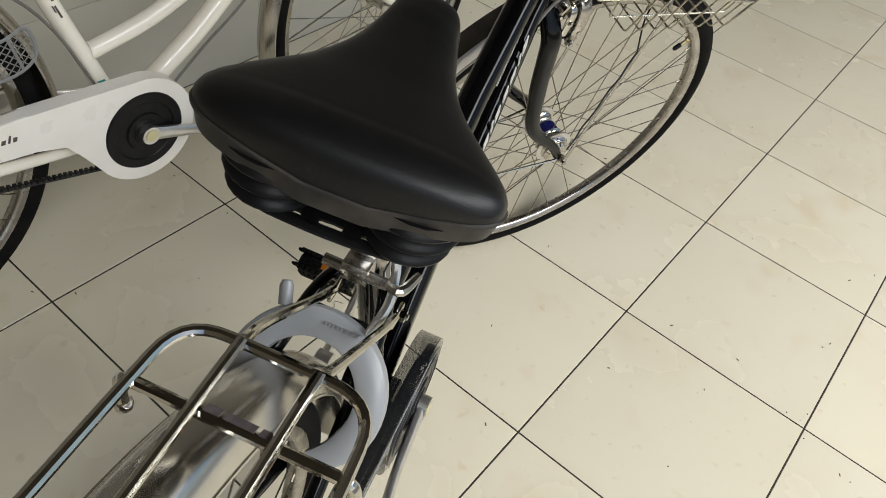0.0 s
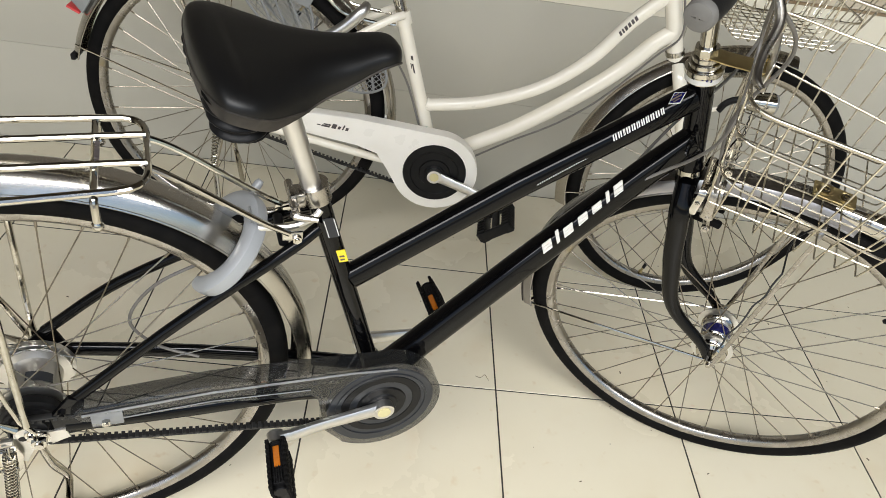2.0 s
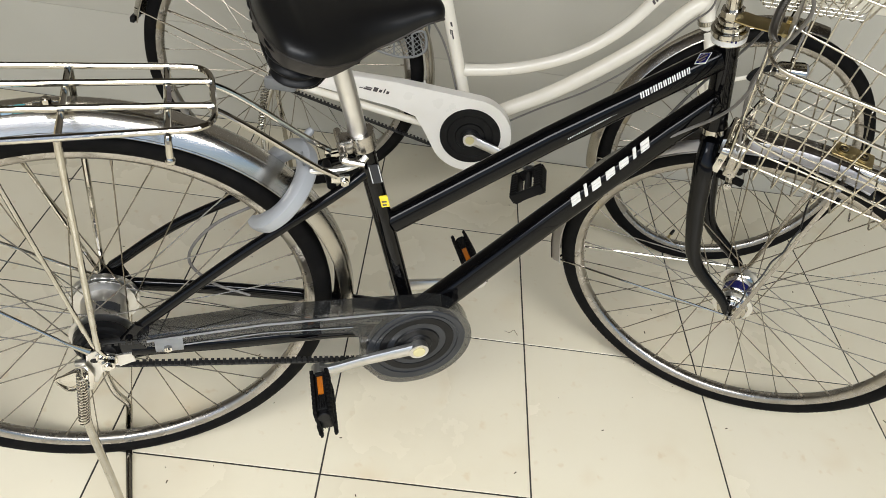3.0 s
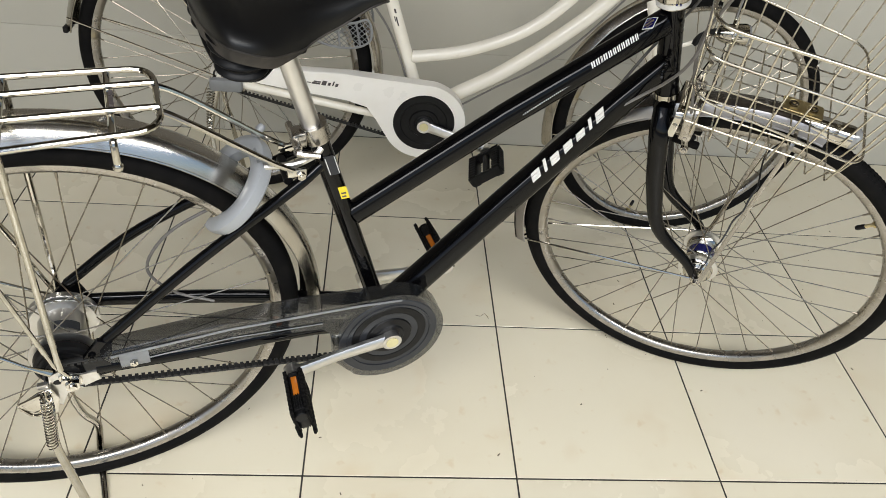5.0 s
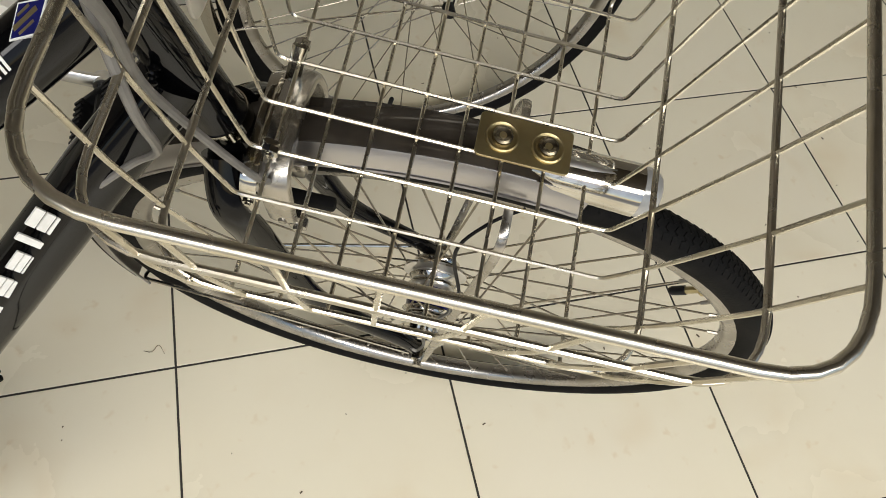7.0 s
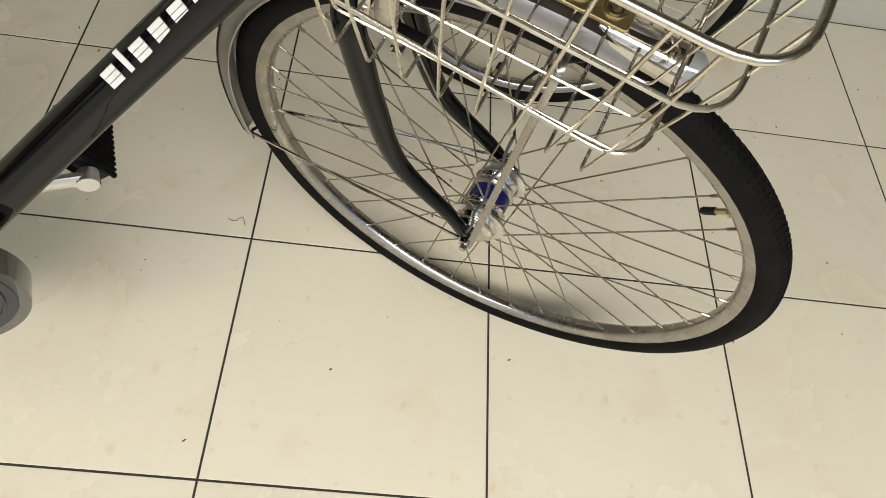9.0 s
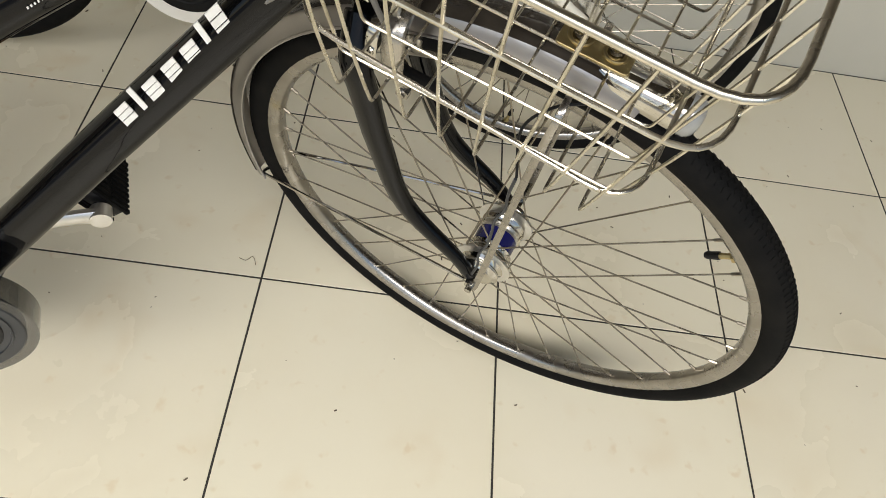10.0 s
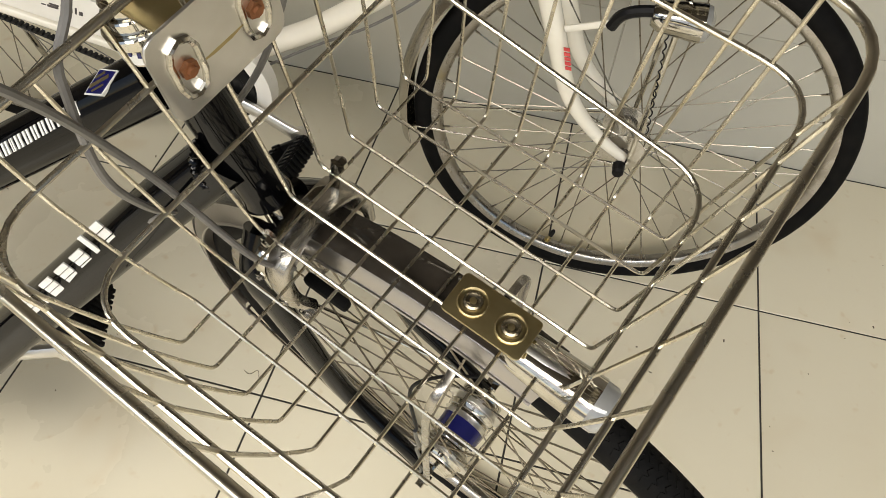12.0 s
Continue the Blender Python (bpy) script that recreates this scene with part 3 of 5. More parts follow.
def saddle(parent, u0, z0, centre):
    """A wide sprung saddle: nose at u0, reaching back 0.233 m."""
    stations = [(0.000, 0.0080, -0.009), (0.0032, 0.0165, -0.002), (0.010, 0.0230, 0.003), (0.022, 0.0275, 0.005), (0.042, 0.0312, 0.005), (0.079, 0.0425, 0.005), (0.107, 0.0560, 0.006),
                (0.132, 0.0740, 0.0075), (0.156, 0.0905, 0.0105), (0.178, 0.1015, 0.0135), (0.196, 0.1035, 0.016), (0.213, 0.0975, 0.017), (0.224, 0.084, 0.014), (0.230, 0.058, 0.008), (0.233, 0.020, 0.000)]
    bm = bmesh.new()
    rows = []
    for back, w, dz in spline(stations, 4):
        deep = float(np.interp(back, (0.0, 0.03, 0.08, 0.13, 0.17, 0.20, 0.225, 0.233), (0.014, 0.019, 0.034, 0.042, 0.035, 0.026, 0.019, 0.016)))
        row = []
        for k in range(21):
            a = math.pi * k / 20
            c, s = math.cos(a), math.sin(a)
            y = w * math.copysign(abs(c) ** 0.70, c)
            if c < 0 and 0.06 < back < 0.22:
                y *= 1 - 0.10 * math.sin(math.pi * (back - 0.06) / 0.16)
            z = z0 + dz - deep * (1 - abs(s) ** 0.80) - 0.005 * (1 - abs(c)) * (0.4 if 0.05 < back < 0.2 else 0.0)
            row.append(bm.verts.new((u0 - back, centre + y, z)))
        rows.append(row)
    for ra, rb in zip(rows, rows[1:]):
        for k in range(20):
            bm.faces.new((ra[k], ra[k + 1], rb[k + 1], rb[k]))
        bm.faces.new((ra[0], rb[0], rb[20], ra[20]))
    bm.faces.new(rows[0])
    bm.faces.new(rows[-1][::-1])
    edge = [(v.co.copy()) for v in [r[0] for r in rows] + [r[20] for r in reversed(rows)]]
    top = part("saddle", bm, VINYL, parent, "wide black vinyl sprung saddle", None, 60)
    skirt = bmesh.new()
    lo = []
    for e in edge:
        fall = 0.0015 + 0.0155 * min(max((u0 - e.x - 0.11) / 0.06, 0.0), 1.0)
        lo.append(V(u0 - 0.14 + (e.x - u0 + 0.14) * 0.992, centre + (e.y - centre) * 0.97, e.z - fall))
    tube(skirt, [e + V(0, 0, -0.001) for e in edge], 0.0016, 6, True)
    vs = [skirt.verts.new((e.x, e.y, e.z)) for e in edge]
    ws = [skirt.verts.new(e) for e in lo]
    k = len(vs)
    for i in range(k):
        skirt.faces.new((vs[i], vs[(i + 1) % k], ws[(i + 1) % k], ws[i]))
    skirt.faces.new(ws)
    part("saddle_edge", skirt, PIPING, top, "scuffed edge band of the saddle", None, 50)
    for sgn in (-1, 1):
        prof = []
        for q in range(33):
            q *= 0.5
            prof.append((q * 0.0029, 0.0270 + 0.0030 * math.sin(q * math.pi / 2.6) + q * 0.0006))
        mm = Matrix.Translation((u0 - 0.196, centre + sgn * 0.047, z0 - 0.062)) @ Matrix.Rotation(radians(90), 4, "X")
        part("spring_bellows", turned(bmesh.new(), prof, mm, 24), PLASTIC, top, "black rubber spring bellows")
    under = bmesh.new()
    zl = z0 - 0.064
    loop = [(u0 - 0.185, centre + 0.072, zl), (u0 - 0.216, centre + 0.056, zl), (u0 - 0.220, centre, zl), (u0 - 0.216, centre - 0.056, zl), (u0 - 0.185, centre - 0.072, zl),
            (u0 - 0.16, centre - 0.044, zl), (u0 - 0.125, centre - 0.018, zl + 0.004), (u0 - 0.03, centre - 0.010, z0 - 0.030), (u0 - 0.03, centre + 0.010, z0 - 0.030),
            (u0 - 0.125, centre + 0.018, zl + 0.004), (u0 - 0.16, centre + 0.044, zl)]
    tube(under, fillet(loop, 0.03, 4, True), 0.0028, 8, True, wide=1.8)
    for sgn in (-1, 1):
        tube(under, [(u0 - 0.219, centre + sgn * 0.013, zl), (u0 - 0.196, centre + sgn * 0.018, zl)], 0.0028, 8, wide=2.4)
        tube(under, spline([(u0 - 0.185, centre + sgn * 0.050, zl), (u0 - 0.203, centre + sgn * 0.026, zl), (u0 - 0.203, centre, zl)], 4), 0.0028, 8, wide=2.6)
    block(under, (u0 - 0.126, centre, zl + 0.002), (0.038, 0.048, 0.024), None, 0.006)
    part("saddle_rail", under, PLASTIC, top, "black pressed spring plate with two slots")
    return top


seat = saddle(black, -0.3604, 0.8848, -0.0058)
turn_at = Matrix.Translation((-0.4964, -0.0058, 0.8848))
seat.matrix_basis = turn_at @ pose(0, 0, 0, 6.0, 0.5, 7.6) @ turn_at.inverted()

# rear wheel, mudguard, rack, stays, lock and stand
rear = wheel(black, Matrix.Translation(RA), 0.353, ALLOY, 0.047, 0.034, 0.034, 205, nut=0.086, name="rear_wheel")
fender(black, Matrix.Translation(RA), 0.389, 0.064, -5, 196, STAINLESS, "polished stainless rear mudguard", 0.025, True)
part("brake_drum", turned(bmesh.new(), [(-0.070, 0.010), (-0.070, 0.020), (-0.064, 0.022), (-0.064, 0.028), (-0.060, 0.029), (-0.060, 0.034), (-0.056, 0.035), (-0.054, 0.040), (-0.042, 0.041), (-0.039, 0.036)], Matrix.Translation(RA), 32), PLASTIC, black, "black belt pulley cover")
part("drum_brake", turned(bmesh.new(), [(0.037, 0.02), (0.037, 0.052), (0.046, 0.052), (0.052, 0.04), (0.052, 0.012)], Matrix.Translation(RA), 32), ALLOY, black, "round alloy roller brake")
RZ, RC, RW = 0.773, -0.016, 0.075
rack = part("rear_rack", tube(bmesh.new(), fillet([(-1.03, RC - RW - 0.016, RZ - 0.004), (-0.646, RC - RW + 0.006, RZ - 0.004), (-0.646, RC + RW - 0.006, RZ - 0.004), (-1.03, RC + RW, RZ)], 0.034, 7, True), 0.0042, 10, True), CHROME, black, "chromed wire rear rack")
for sgn in (-1, 1):
    tube_pts = spline([(-1.03, RC + sgn * 0.027, RZ), (-0.68, RC + sgn * 0.027, RZ), (-0.650, RC + sgn * 0.028, RZ - 0.004), (-0.61, RC + sgn * 0.031, RZ - 0.028), (-0.53, RC + sgn * 0.031, RZ - 0.090), (-0.494, RC + sgn * 0.030, RZ - 0.114)], 6)
    rb = tube(bmesh.new(), tube_pts, 0.004, 10)
    block(rb, (-0.490, RC + sgn * 0.030, RZ - 0.118), (0.026, 0.004, 0.013), pose(0, 0, 0), 0.002)
    bolt(rb, (-0.485, RC + sgn * 0.031, RZ - 0.121), (0, sgn, 0), 0.006, 0.006)
    part("rack_rail", rb, CHROME, rack)
for x, low in ((-0.699, 0.032), (-0.812, 0.0)):
    w = RW + 0.004
    pts = [(x, RC - w, RZ - 0.008 - low), (x, RC - w, RZ - 0.006), (x, RC + w, RZ - 0.006), (x, RC + w, RZ - 0.008 - low)]
    cb = tube(bmesh.new(), fillet(pts, 0.012, 5), 0.0042, 10)
    if low:
        for sgn in (-1, 1):
            ball(cb, (x, RC + sgn * w, RZ - 0.008 - low), 0.0065, 10)
    part("rack_crossbar", cb, CHROME, rack)
fit_rack = bmesh.new()
block(fit_rack, (-0.83, RC, RZ - 0.014), (0.030, 0.014, 0.010), None, 0.002)
bolt(fit_rack, (-0.83, RC, RZ - 0.010), (0, 0, 1), 0.006, 0.007)
part("rack_mount", fit_rack, CHROME, rack)
bars([(0, 0, 0.010, 0.005), (0.013, 0, 0.02, 0.005), (0.036, 0, 0.012, 0.005)], Matrix.Translation((-0.6985, 0.005, RZ - 0.0016)) @ Matrix.Rotation(radians(-90), 4, "Z"), rack, DARKDECAL, "rack_stamp")
for top, low in ((V(-0.812, RC - RW - 0.004, RZ - 0.006), V(-0.834, -0.055, 0.374)), (V(-0.812, RC + RW + 0.004, RZ - 0.006), V(-0.832, 0.094, 0.385))):
    part("rack_stay", tube(bmesh.new(), [top, top + (low - top) * 0.92, low], [0.0045, 0.0045, 0.0065], 10), CHROME, black)
for side in (-0.057, 0.098):
    mid = (side + 0.022) / 2
    part("mudguard_stay", tube(bmesh.new(), [(-0.826, side, 0.356), (-0.840, side, 0.385), (-0.915, mid - 0.004, 0.715)], 0.0034, 10), CHROME, black)
    part("mudguard_stay", tube(bmesh.new(), [(-0.846, side, 0.370), (-0.870, side, 0.390), (-1.105, mid, 0.600)], [0.0060, 0.0026, 0.0026], 10), CHROME, black)
lm = Matrix.Translation((-0.573, 0.004, 0.609)) @ Matrix.Rotation(radians(-48), 4, "Y")
lock = bmesh.new()
rows = []
for k in range(33):
    a = radians(-155 + 292 * k / 32)
    ends = min(1.0, min(k, 32 - k) / 4.0)
    half = 0.0075 + 0.0066 * ends ** 0.7
    mid, thick = 0.0595, 0.0065 + 0.0050 * ends
    ring = []
    for q in range(12):
        b = 2 * math.pi * q / 12
        c, e = math.cos(b), math.sin(b)
        r = mid + half * math.copysign(abs(c) ** 0.6, c)
        ring.append(lock.verts.new(lm @ V(r * math.cos(a) + 0.006, r * math.sin(a) - 0.004, thick * math.copysign(abs(e) ** 0.6, e))))
    rows.append(ring)
for ra, rb in zip(rows, rows[1:]):
    for q in range(12):
        lock.faces.new((ra[q], ra[(q + 1) % 12], rb[(q + 1) % 12], rb[q]))
lock.faces.new(rows[0][::-1])
lock.faces.new(rows[-1])
part("ring_lock", lock, GREY, black, "pale grey plastic ring lock round the rear wheel", None, 40)
lk = tube(bmesh.new(), [lm @ V(0.066, 0.038, 0.0), lm @ V(0.082, 0.043, 0.0), lm @ V(0.086, 0.044, 0.0)], [0.0062, 0.0060, 0.0042], 12)
part("lock_lever", lk, GREY, black)
bars([(k * 0.0036, 0, 0.0022, 0.0034) for k in range(9)], lm @ Matrix.Translation((0.070, -0.034, 0.0125)) @ Matrix.Rotation(radians(90), 4, "Z"), black, DARKGREY, "lock_lettering")
part("lock_rod", tube(bmesh.new(), spline([(-0.53, -0.034, 0.662), (-0.49, -0.036, 0.662), (-0.462, -0.030, 0.668), (-0.452, -0.026, 0.676)], 4), 0.0045, 8), ALLOY, black)
stand = plate(bmesh.new(), [(-0.902, 0.318), (-0.870, 0.338), (-0.852, 0.342), (-0.846, 0.318), (-0.852, 0.290), (-0.866, 0.276), (-0.876, 0.296), (-0.899, 0.306)], -0.059, -0.062, 0.0008)
tube(stand, fillet([(-0.902, -0.060, 0.318), (-0.864, -0.066, 0.340), (-0.858, -0.066, 0.300), (-0.885, -0.064, 0.292)], 0.008, 3, True), 0.0024, 6, True)
part("stand_plate", stand, CHROME, black, "bent steel stand bracket")
leg = tube(bmesh.new(), fillet([(-0.862, -0.066, 0.300), (-0.870, -0.078, 0.232), (-0.846, -0.120, 0.104), (-0.832, -0.150, 0.010), (-0.832, -0.172, 0.010)], 0.02, 4), 0.0065, 12)
part("kickstand", leg, CHROME, black, "chromed stand leg")
leg = tube(bmesh.new(), fillet([(-0.850, 0.060, 0.330), (-0.858, 0.060, 0.165), (-0.850, 0.060, 0.112), (-0.831, 0.060, 0.080), (-0.842, 0.058, 0.006), (-0.838, -0.080, 0.003), (-0.833, -0.160, 0.001)], 0.018, 4), 0.0062, 12)
part("kickstand", leg, CHROME, black, "chromed stand leg with a foot bar along the floor")
spring = coil(bmesh.new(), (-0.861, -0.068, 0.332), (-0.872, -0.083, 0.238), 0.0072, 0.0013, 17)
tube(spring, [(-0.861, -0.068, 0.332), (-0.860, -0.064, 0.342)], 0.0013, 5)
part("stand_spring", spring, CHROME, black, "coil spring of the stand")

# chain case, belt, cranks and pedals
oc = []
for k in range(29):
    a = radians(98 - 232 * k / 28)
    oc.append((BB.x + 0.098 * math.cos(a), BB.z - 0.007 + 0.098 * math.sin(a)))
oc += [(-0.438, 0.262), (-0.440, 0.345), (-0.456, 0.364), (-0.604, 0.373), (-0.741, 0.365), (-0.770, 0.371), (-0.779, 0.386), (-0.765, 0.402), (-0.60, 0.409), (-0.45, 0.404)]
part("chain_case", plate(bmesh.new(), oc, -0.034, -0.064, 0.008), SMOKE, black, "glossy smoked grey chain case", None, 25)
# Raised ridges whose pale colour stands in for the case's highlight lines.
part("highlight_ridge", tube(bmesh.new(), [(-0.765, -0.0655, 0.388), (-0.60, -0.0655, 0.398), (-0.40, -0.0655, 0.394), (-0.33, -0.0655, 0.388)], 0.0024, 8, wide=0.5), CLEAREDGE, black)
part("highlight_ridge", tube(bmesh.new(), [(-0.735, -0.0652, 0.371), (-0.60, -0.0652, 0.379), (-0.46, -0.0652, 0.370)], 0.0012, 8, wide=0.5), CLEAREDGE, black)
part("chain_wheel", turned(bmesh.new(), [(-0.050, 0.0), (-0.050, 0.084), (-0.0640, 0.086), (-0.0654, 0.0845), (-0.0654, 0.0)], Matrix.Translation(BB + V(0, 0, -0.006)), 48), DARKSLATE, black, "dark slate wheel cover in the clear case")
mb = Matrix.Translation(BB)
part("case_ring", turned(bmesh.new(), [(-0.0645, 0.0745), (-0.0672, 0.0735), (-0.0672, 0.0715), (-0.0645, 0.0705)], mb @ Matrix.Translation((0, 0, -0.003)), 48), DARKSLATE, black)
part("case_disc", turned(bmesh.new(), [(-0.064, 0.066), (-0.0665, 0.064), (-0.0665, 0.052), (-0.065, 0.050), (-0.065, 0.040), (-0.068, 0.038), (-0.068, 0.026), (-0.070, 0.024), (-0.070, 0.0)], mb, 48), PLASTIC, black, "black chain wheel cover")
part("case_bolt", bolt(bmesh.new(), (-0.737, -0.067, 0.372), (0, -1, 0), 0.006, 0.005), CHROME, black)
part("case_bracket", block(bmesh.new(), (-0.735, -0.0655, 0.376), (0.040, 0.003, 0.026), None, 0.001), CLEAREDGE, black)
belt(black, (BB.x, BB.z), (RA.x, RA.z), 0.058, 0.026, -0.049, BELT)


def crank(parent, m, length, mat=ALLOY):
    pts = [(0, 0, 0), (0.02, -0.001, 0), (length * 0.55, -0.006, 0), (length - 0.02, -0.013, 0), (length, -0.014, 0)]
    bm = tube(bmesh.new(), [V(*p) for p in spline(pts, 4)], [0.0155, 0.0125, 0.0105, 0.0115, 0.0135], 14, wide=0.6, power=2.6)
    tube(bm, [(0, -0.009, 0), (0, 0.012, 0)], 0.0165, 18)
    tube(bm, [(length, -0.024, 0), (length, -0.005, 0)], 0.0135, 16)
    ob = part("crank_arm", bm, mat, parent, "", m)
    part("crank_cap", tube(bmesh.new(), [(0, -0.0105, 0), (0, -0.008, 0)], 0.0105, 18), CREAM, ob, "yellowed crank bolt cap")
    return ob


CREAM = shader("yellowed_cap", (0.62, 0.56, 0.30), 0.4, 0, (0.55, 0.48, 0.25), 60, 0.5)
right_end, left_end = V(-0.512, -0.088, 0.296), V(-0.186, 0.080, 0.289)
crank(black, Matrix.Translation((BB.x, -0.074, BB.z)) @ pose(0, 0, 0, 0, 175.2, 0), 0.167)
toothed_pedal(black, Matrix.Translation(right_end + V(0, -0.010, 0)) @ pose(0, 0, 0, 0, -12, -4) @ Matrix.Scale(0.84, 4))
crank(black, Matrix.Translation((BB.x, 0.074, BB.z)) @ pose(0, 0, 0, 0, 7.5, 0) @ Matrix.Diagonal((1, -1, 1, 1)), 0.163)
toothed_pedal(black, Matrix.Translation(left_end + V(0, 0.014, 0)) @ pose(0, 0, 0, 0, 29, 180) @ Matrix.Scale(0.9, 4))

# fork, front wheel, headset, stem, bars: all turned with the steering
def steered(name, bm, mat, label="", angle=35, parent=None):
    return part(name, bm, mat, parent or black, label, STEER if parent is None else None, angle)


fork = tube(bmesh.new(), [on_axis(0.690), on_axis(0.655)], [0.0175, 0.021], 20)
fork_ob = steered("fork_crown", fork, BLACK, "glossy black front fork")
for sgn in (-1, 1):
    c0, c1 = on_axis(0.672, sgn * 0.020), on_axis(0.640, sgn * 0.044)
    c2, c3 = on_axis(0.53, sgn * 0.049), on_axis(0.44, sgn * 0.052)
    pts = spline([c0, c1, on_axis(0.60, sgn * 0.047), c2, c3 + V(0.012, 0, 0), V(0.268, SS + sgn * 0.054, 0.383), V(0.293, SS + sgn * 0.055, 0.356)], 6)
    part("fork_blade", tube(bmesh.new(), pts, [0.015, 0.0165, 0.0160, 0.0150, 0.0125, 0.0095, 0.0085], 16, wide=[0.75, 0.7, 0.7, 0.8, 0.95]), BLACK, fork_ob)
FRONT = STEER @ Matrix.Translation(FA) @ pose(0, 0, 0, -1.5, 0, 0)
front = wheel(black, FRONT, 0.347, ALLOY, 0.036, 0.0245, 0.034, 44.7, band=True, nut=0.075, name="front_wheel", tread=True)
FENDER = shader("satin_grey_mudguard", (0.41, 0.395, 0.392), 0.30, 1.0, (0.34, 0.325, 0.32), 15, 0.5, rough_var=0.05)
fender(black, FRONT, 0.366, 0.046, 80, 199.5, FENDER, "satin grey front mudguard", 0.020, bevel=0.74)
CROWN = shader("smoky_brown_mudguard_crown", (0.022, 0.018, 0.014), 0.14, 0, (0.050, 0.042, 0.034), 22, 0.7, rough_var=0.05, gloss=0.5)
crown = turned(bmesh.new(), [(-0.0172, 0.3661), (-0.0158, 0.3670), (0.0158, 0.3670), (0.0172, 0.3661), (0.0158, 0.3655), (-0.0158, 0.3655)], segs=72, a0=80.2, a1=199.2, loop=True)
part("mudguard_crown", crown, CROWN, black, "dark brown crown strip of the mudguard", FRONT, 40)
tip = V(FA.x + 0.356 * math.cos(radians(197.5)), SS, FA.z + 0.356 * math.sin(radians(197.5)))
for sgn in (-1, 1):
    steered("mudguard_stay", tube(bmesh.new(), fillet([(tip.x + 0.012, SS + sgn * 0.004, tip.z - 0.006), (tip.x + 0.004, SS + sgn * 0.022, tip.z - 0.004), (FA.x - 0.01, SS + sgn * 0.062, FA.z)], 0.01, 4), 0.0022, 8), CHROME)
hs = bmesh.new()
for z0, z1, r in ((0.838, 0.850, 0.0245), (0.850, 0.858, 0.0265), (0.858, 0.866, 0.022), (0.866, 0.874, 0.0185), (0.874, 0.886, 0.0165)):
    tube(hs, [on_axis(z0), on_axis(z0 + 0.001), on_axis(z1 - 0.001), on_axis(z1)], [r - 0.001, r, r, r - 0.001], 24 if r > 0.018 else 8)
steered("headset", hs, CHROME, "chromed headset rings", 30)
steered("headset_label", tube(bmesh.new(), [on_axis(0.8405), on_axis(0.8475)], 0.0249, 24), DECAL)
lab = bmesh.new()
for k in range(6):
    a = radians(-130 + 14 * k)
    block(lab, (0, 0, 0), (0.0008, 0.0024, 0.0034), Matrix.Translation(on_axis(0.844)) @ pose(0, 0, 0, 0, -AXIS_TILT, math.degrees(a)) @ Matrix.Translation((0.0249, 0, 0)))
steered("headset_lettering", lab, BLUE)
steered("lower_headset", tube(bmesh.new(), [on_axis(0.682), on_axis(0.692)], 0.0205, 24), CHROME)
steered("stem_post", tube(bmesh.new(), [on_axis(0.880), on_axis(1.030)], 0.0112, 20), CHROME, "chromed stem post")
st0 = on_axis(1.030)
stm = tube(bmesh.new(), spline([st0 - AXIS * 0.012, st0 + AXIS * 0.006, st0 + V(0.03, 0, 0.020), st0 + V(0.062, 0, 0.022)], 5), [0.0135, 0.0135, 0.0125, 0.013], 16)
tube(stm, [st0 + V(0.066, -0.022, 0.022), st0 + V(0.066, 0.022, 0.022)], 0.0185, 18)
steered("stem_clamp", stm, CHROME, "chromed handlebar stem")
BC = st0 + V(0.066, 0, 0.022)
GE = V(0.020, SS - 0.294, 1.089)
for sgn in (-1, 1):
    g = V(GE.x, SS + sgn * 0.296, GE.z)
    gi = g + V(0.027, -sgn * 0.128, 0.0)
    bar_pts = spline([BC, BC + V(0.002, sgn * 0.04, 0.002), BC + V(0.004, sgn * 0.09, 0.014), gi + V(0.006, -sgn * 0.03, 0.0), gi, g - V(0, sgn * 0.01, 0)], 7)
    steered("handlebar", tube(bmesh.new(), bar_pts, 0.011, 16), CHROME, "swept-back chromed handlebar")
    gp = []
    for q in range(25):
        t = q / 24
        gp.append((0.0140 + 0.0052 * math.sin(math.pi * t / 0.52) if t < 0.5 else 0.0142 + 0.0014 * math.sin(math.pi * (t - 0.5) / 0.5)) + 0.00015 * math.sin(q * 2.1))
    grip = steered("grip", tube(bmesh.new(), [gi + (g - gi) * (q / 24) for q in range(25)], gp, 20), GRIP, "black ribbed rubber grip")
    d = (g - gi).normalized()
    part("grip_end", tube(bmesh.new(), [g - d * 0.004, g + d * 0.002, g + d * 0.005, g + d * 0.0065, g + d * 0.0068, g + d * 0.005], [0.0150, 0.0148, 0.0132, 0.0088, 0.0016, 0.0010], 24), GRIPEND, grip, "worn grey grip end")
    lev = tube(bmesh.new(), spline([gi + V(0.030, sgn * 0.000, -0.014), gi + V(0.048, sgn * 0.018, -0.038), gi + V(0.046, sgn * 0.052, -0.058), gi + V(0.049, sgn * 0.076, -0.070), gi + V(0.058, sgn * 0.088, -0.072)], 6), [0.0045, 0.0054, 0.0044, 0.0042, 0.0046, 0.0026], 12, wide=1.25)
    block(lev, gi + V(0.012, -sgn * 0.012, -0.002), (0.034, 0.022, 0.026), None, 0.005)
    steered("brake_lever", lev, RIMALLOY, "dulled alloy brake lever")

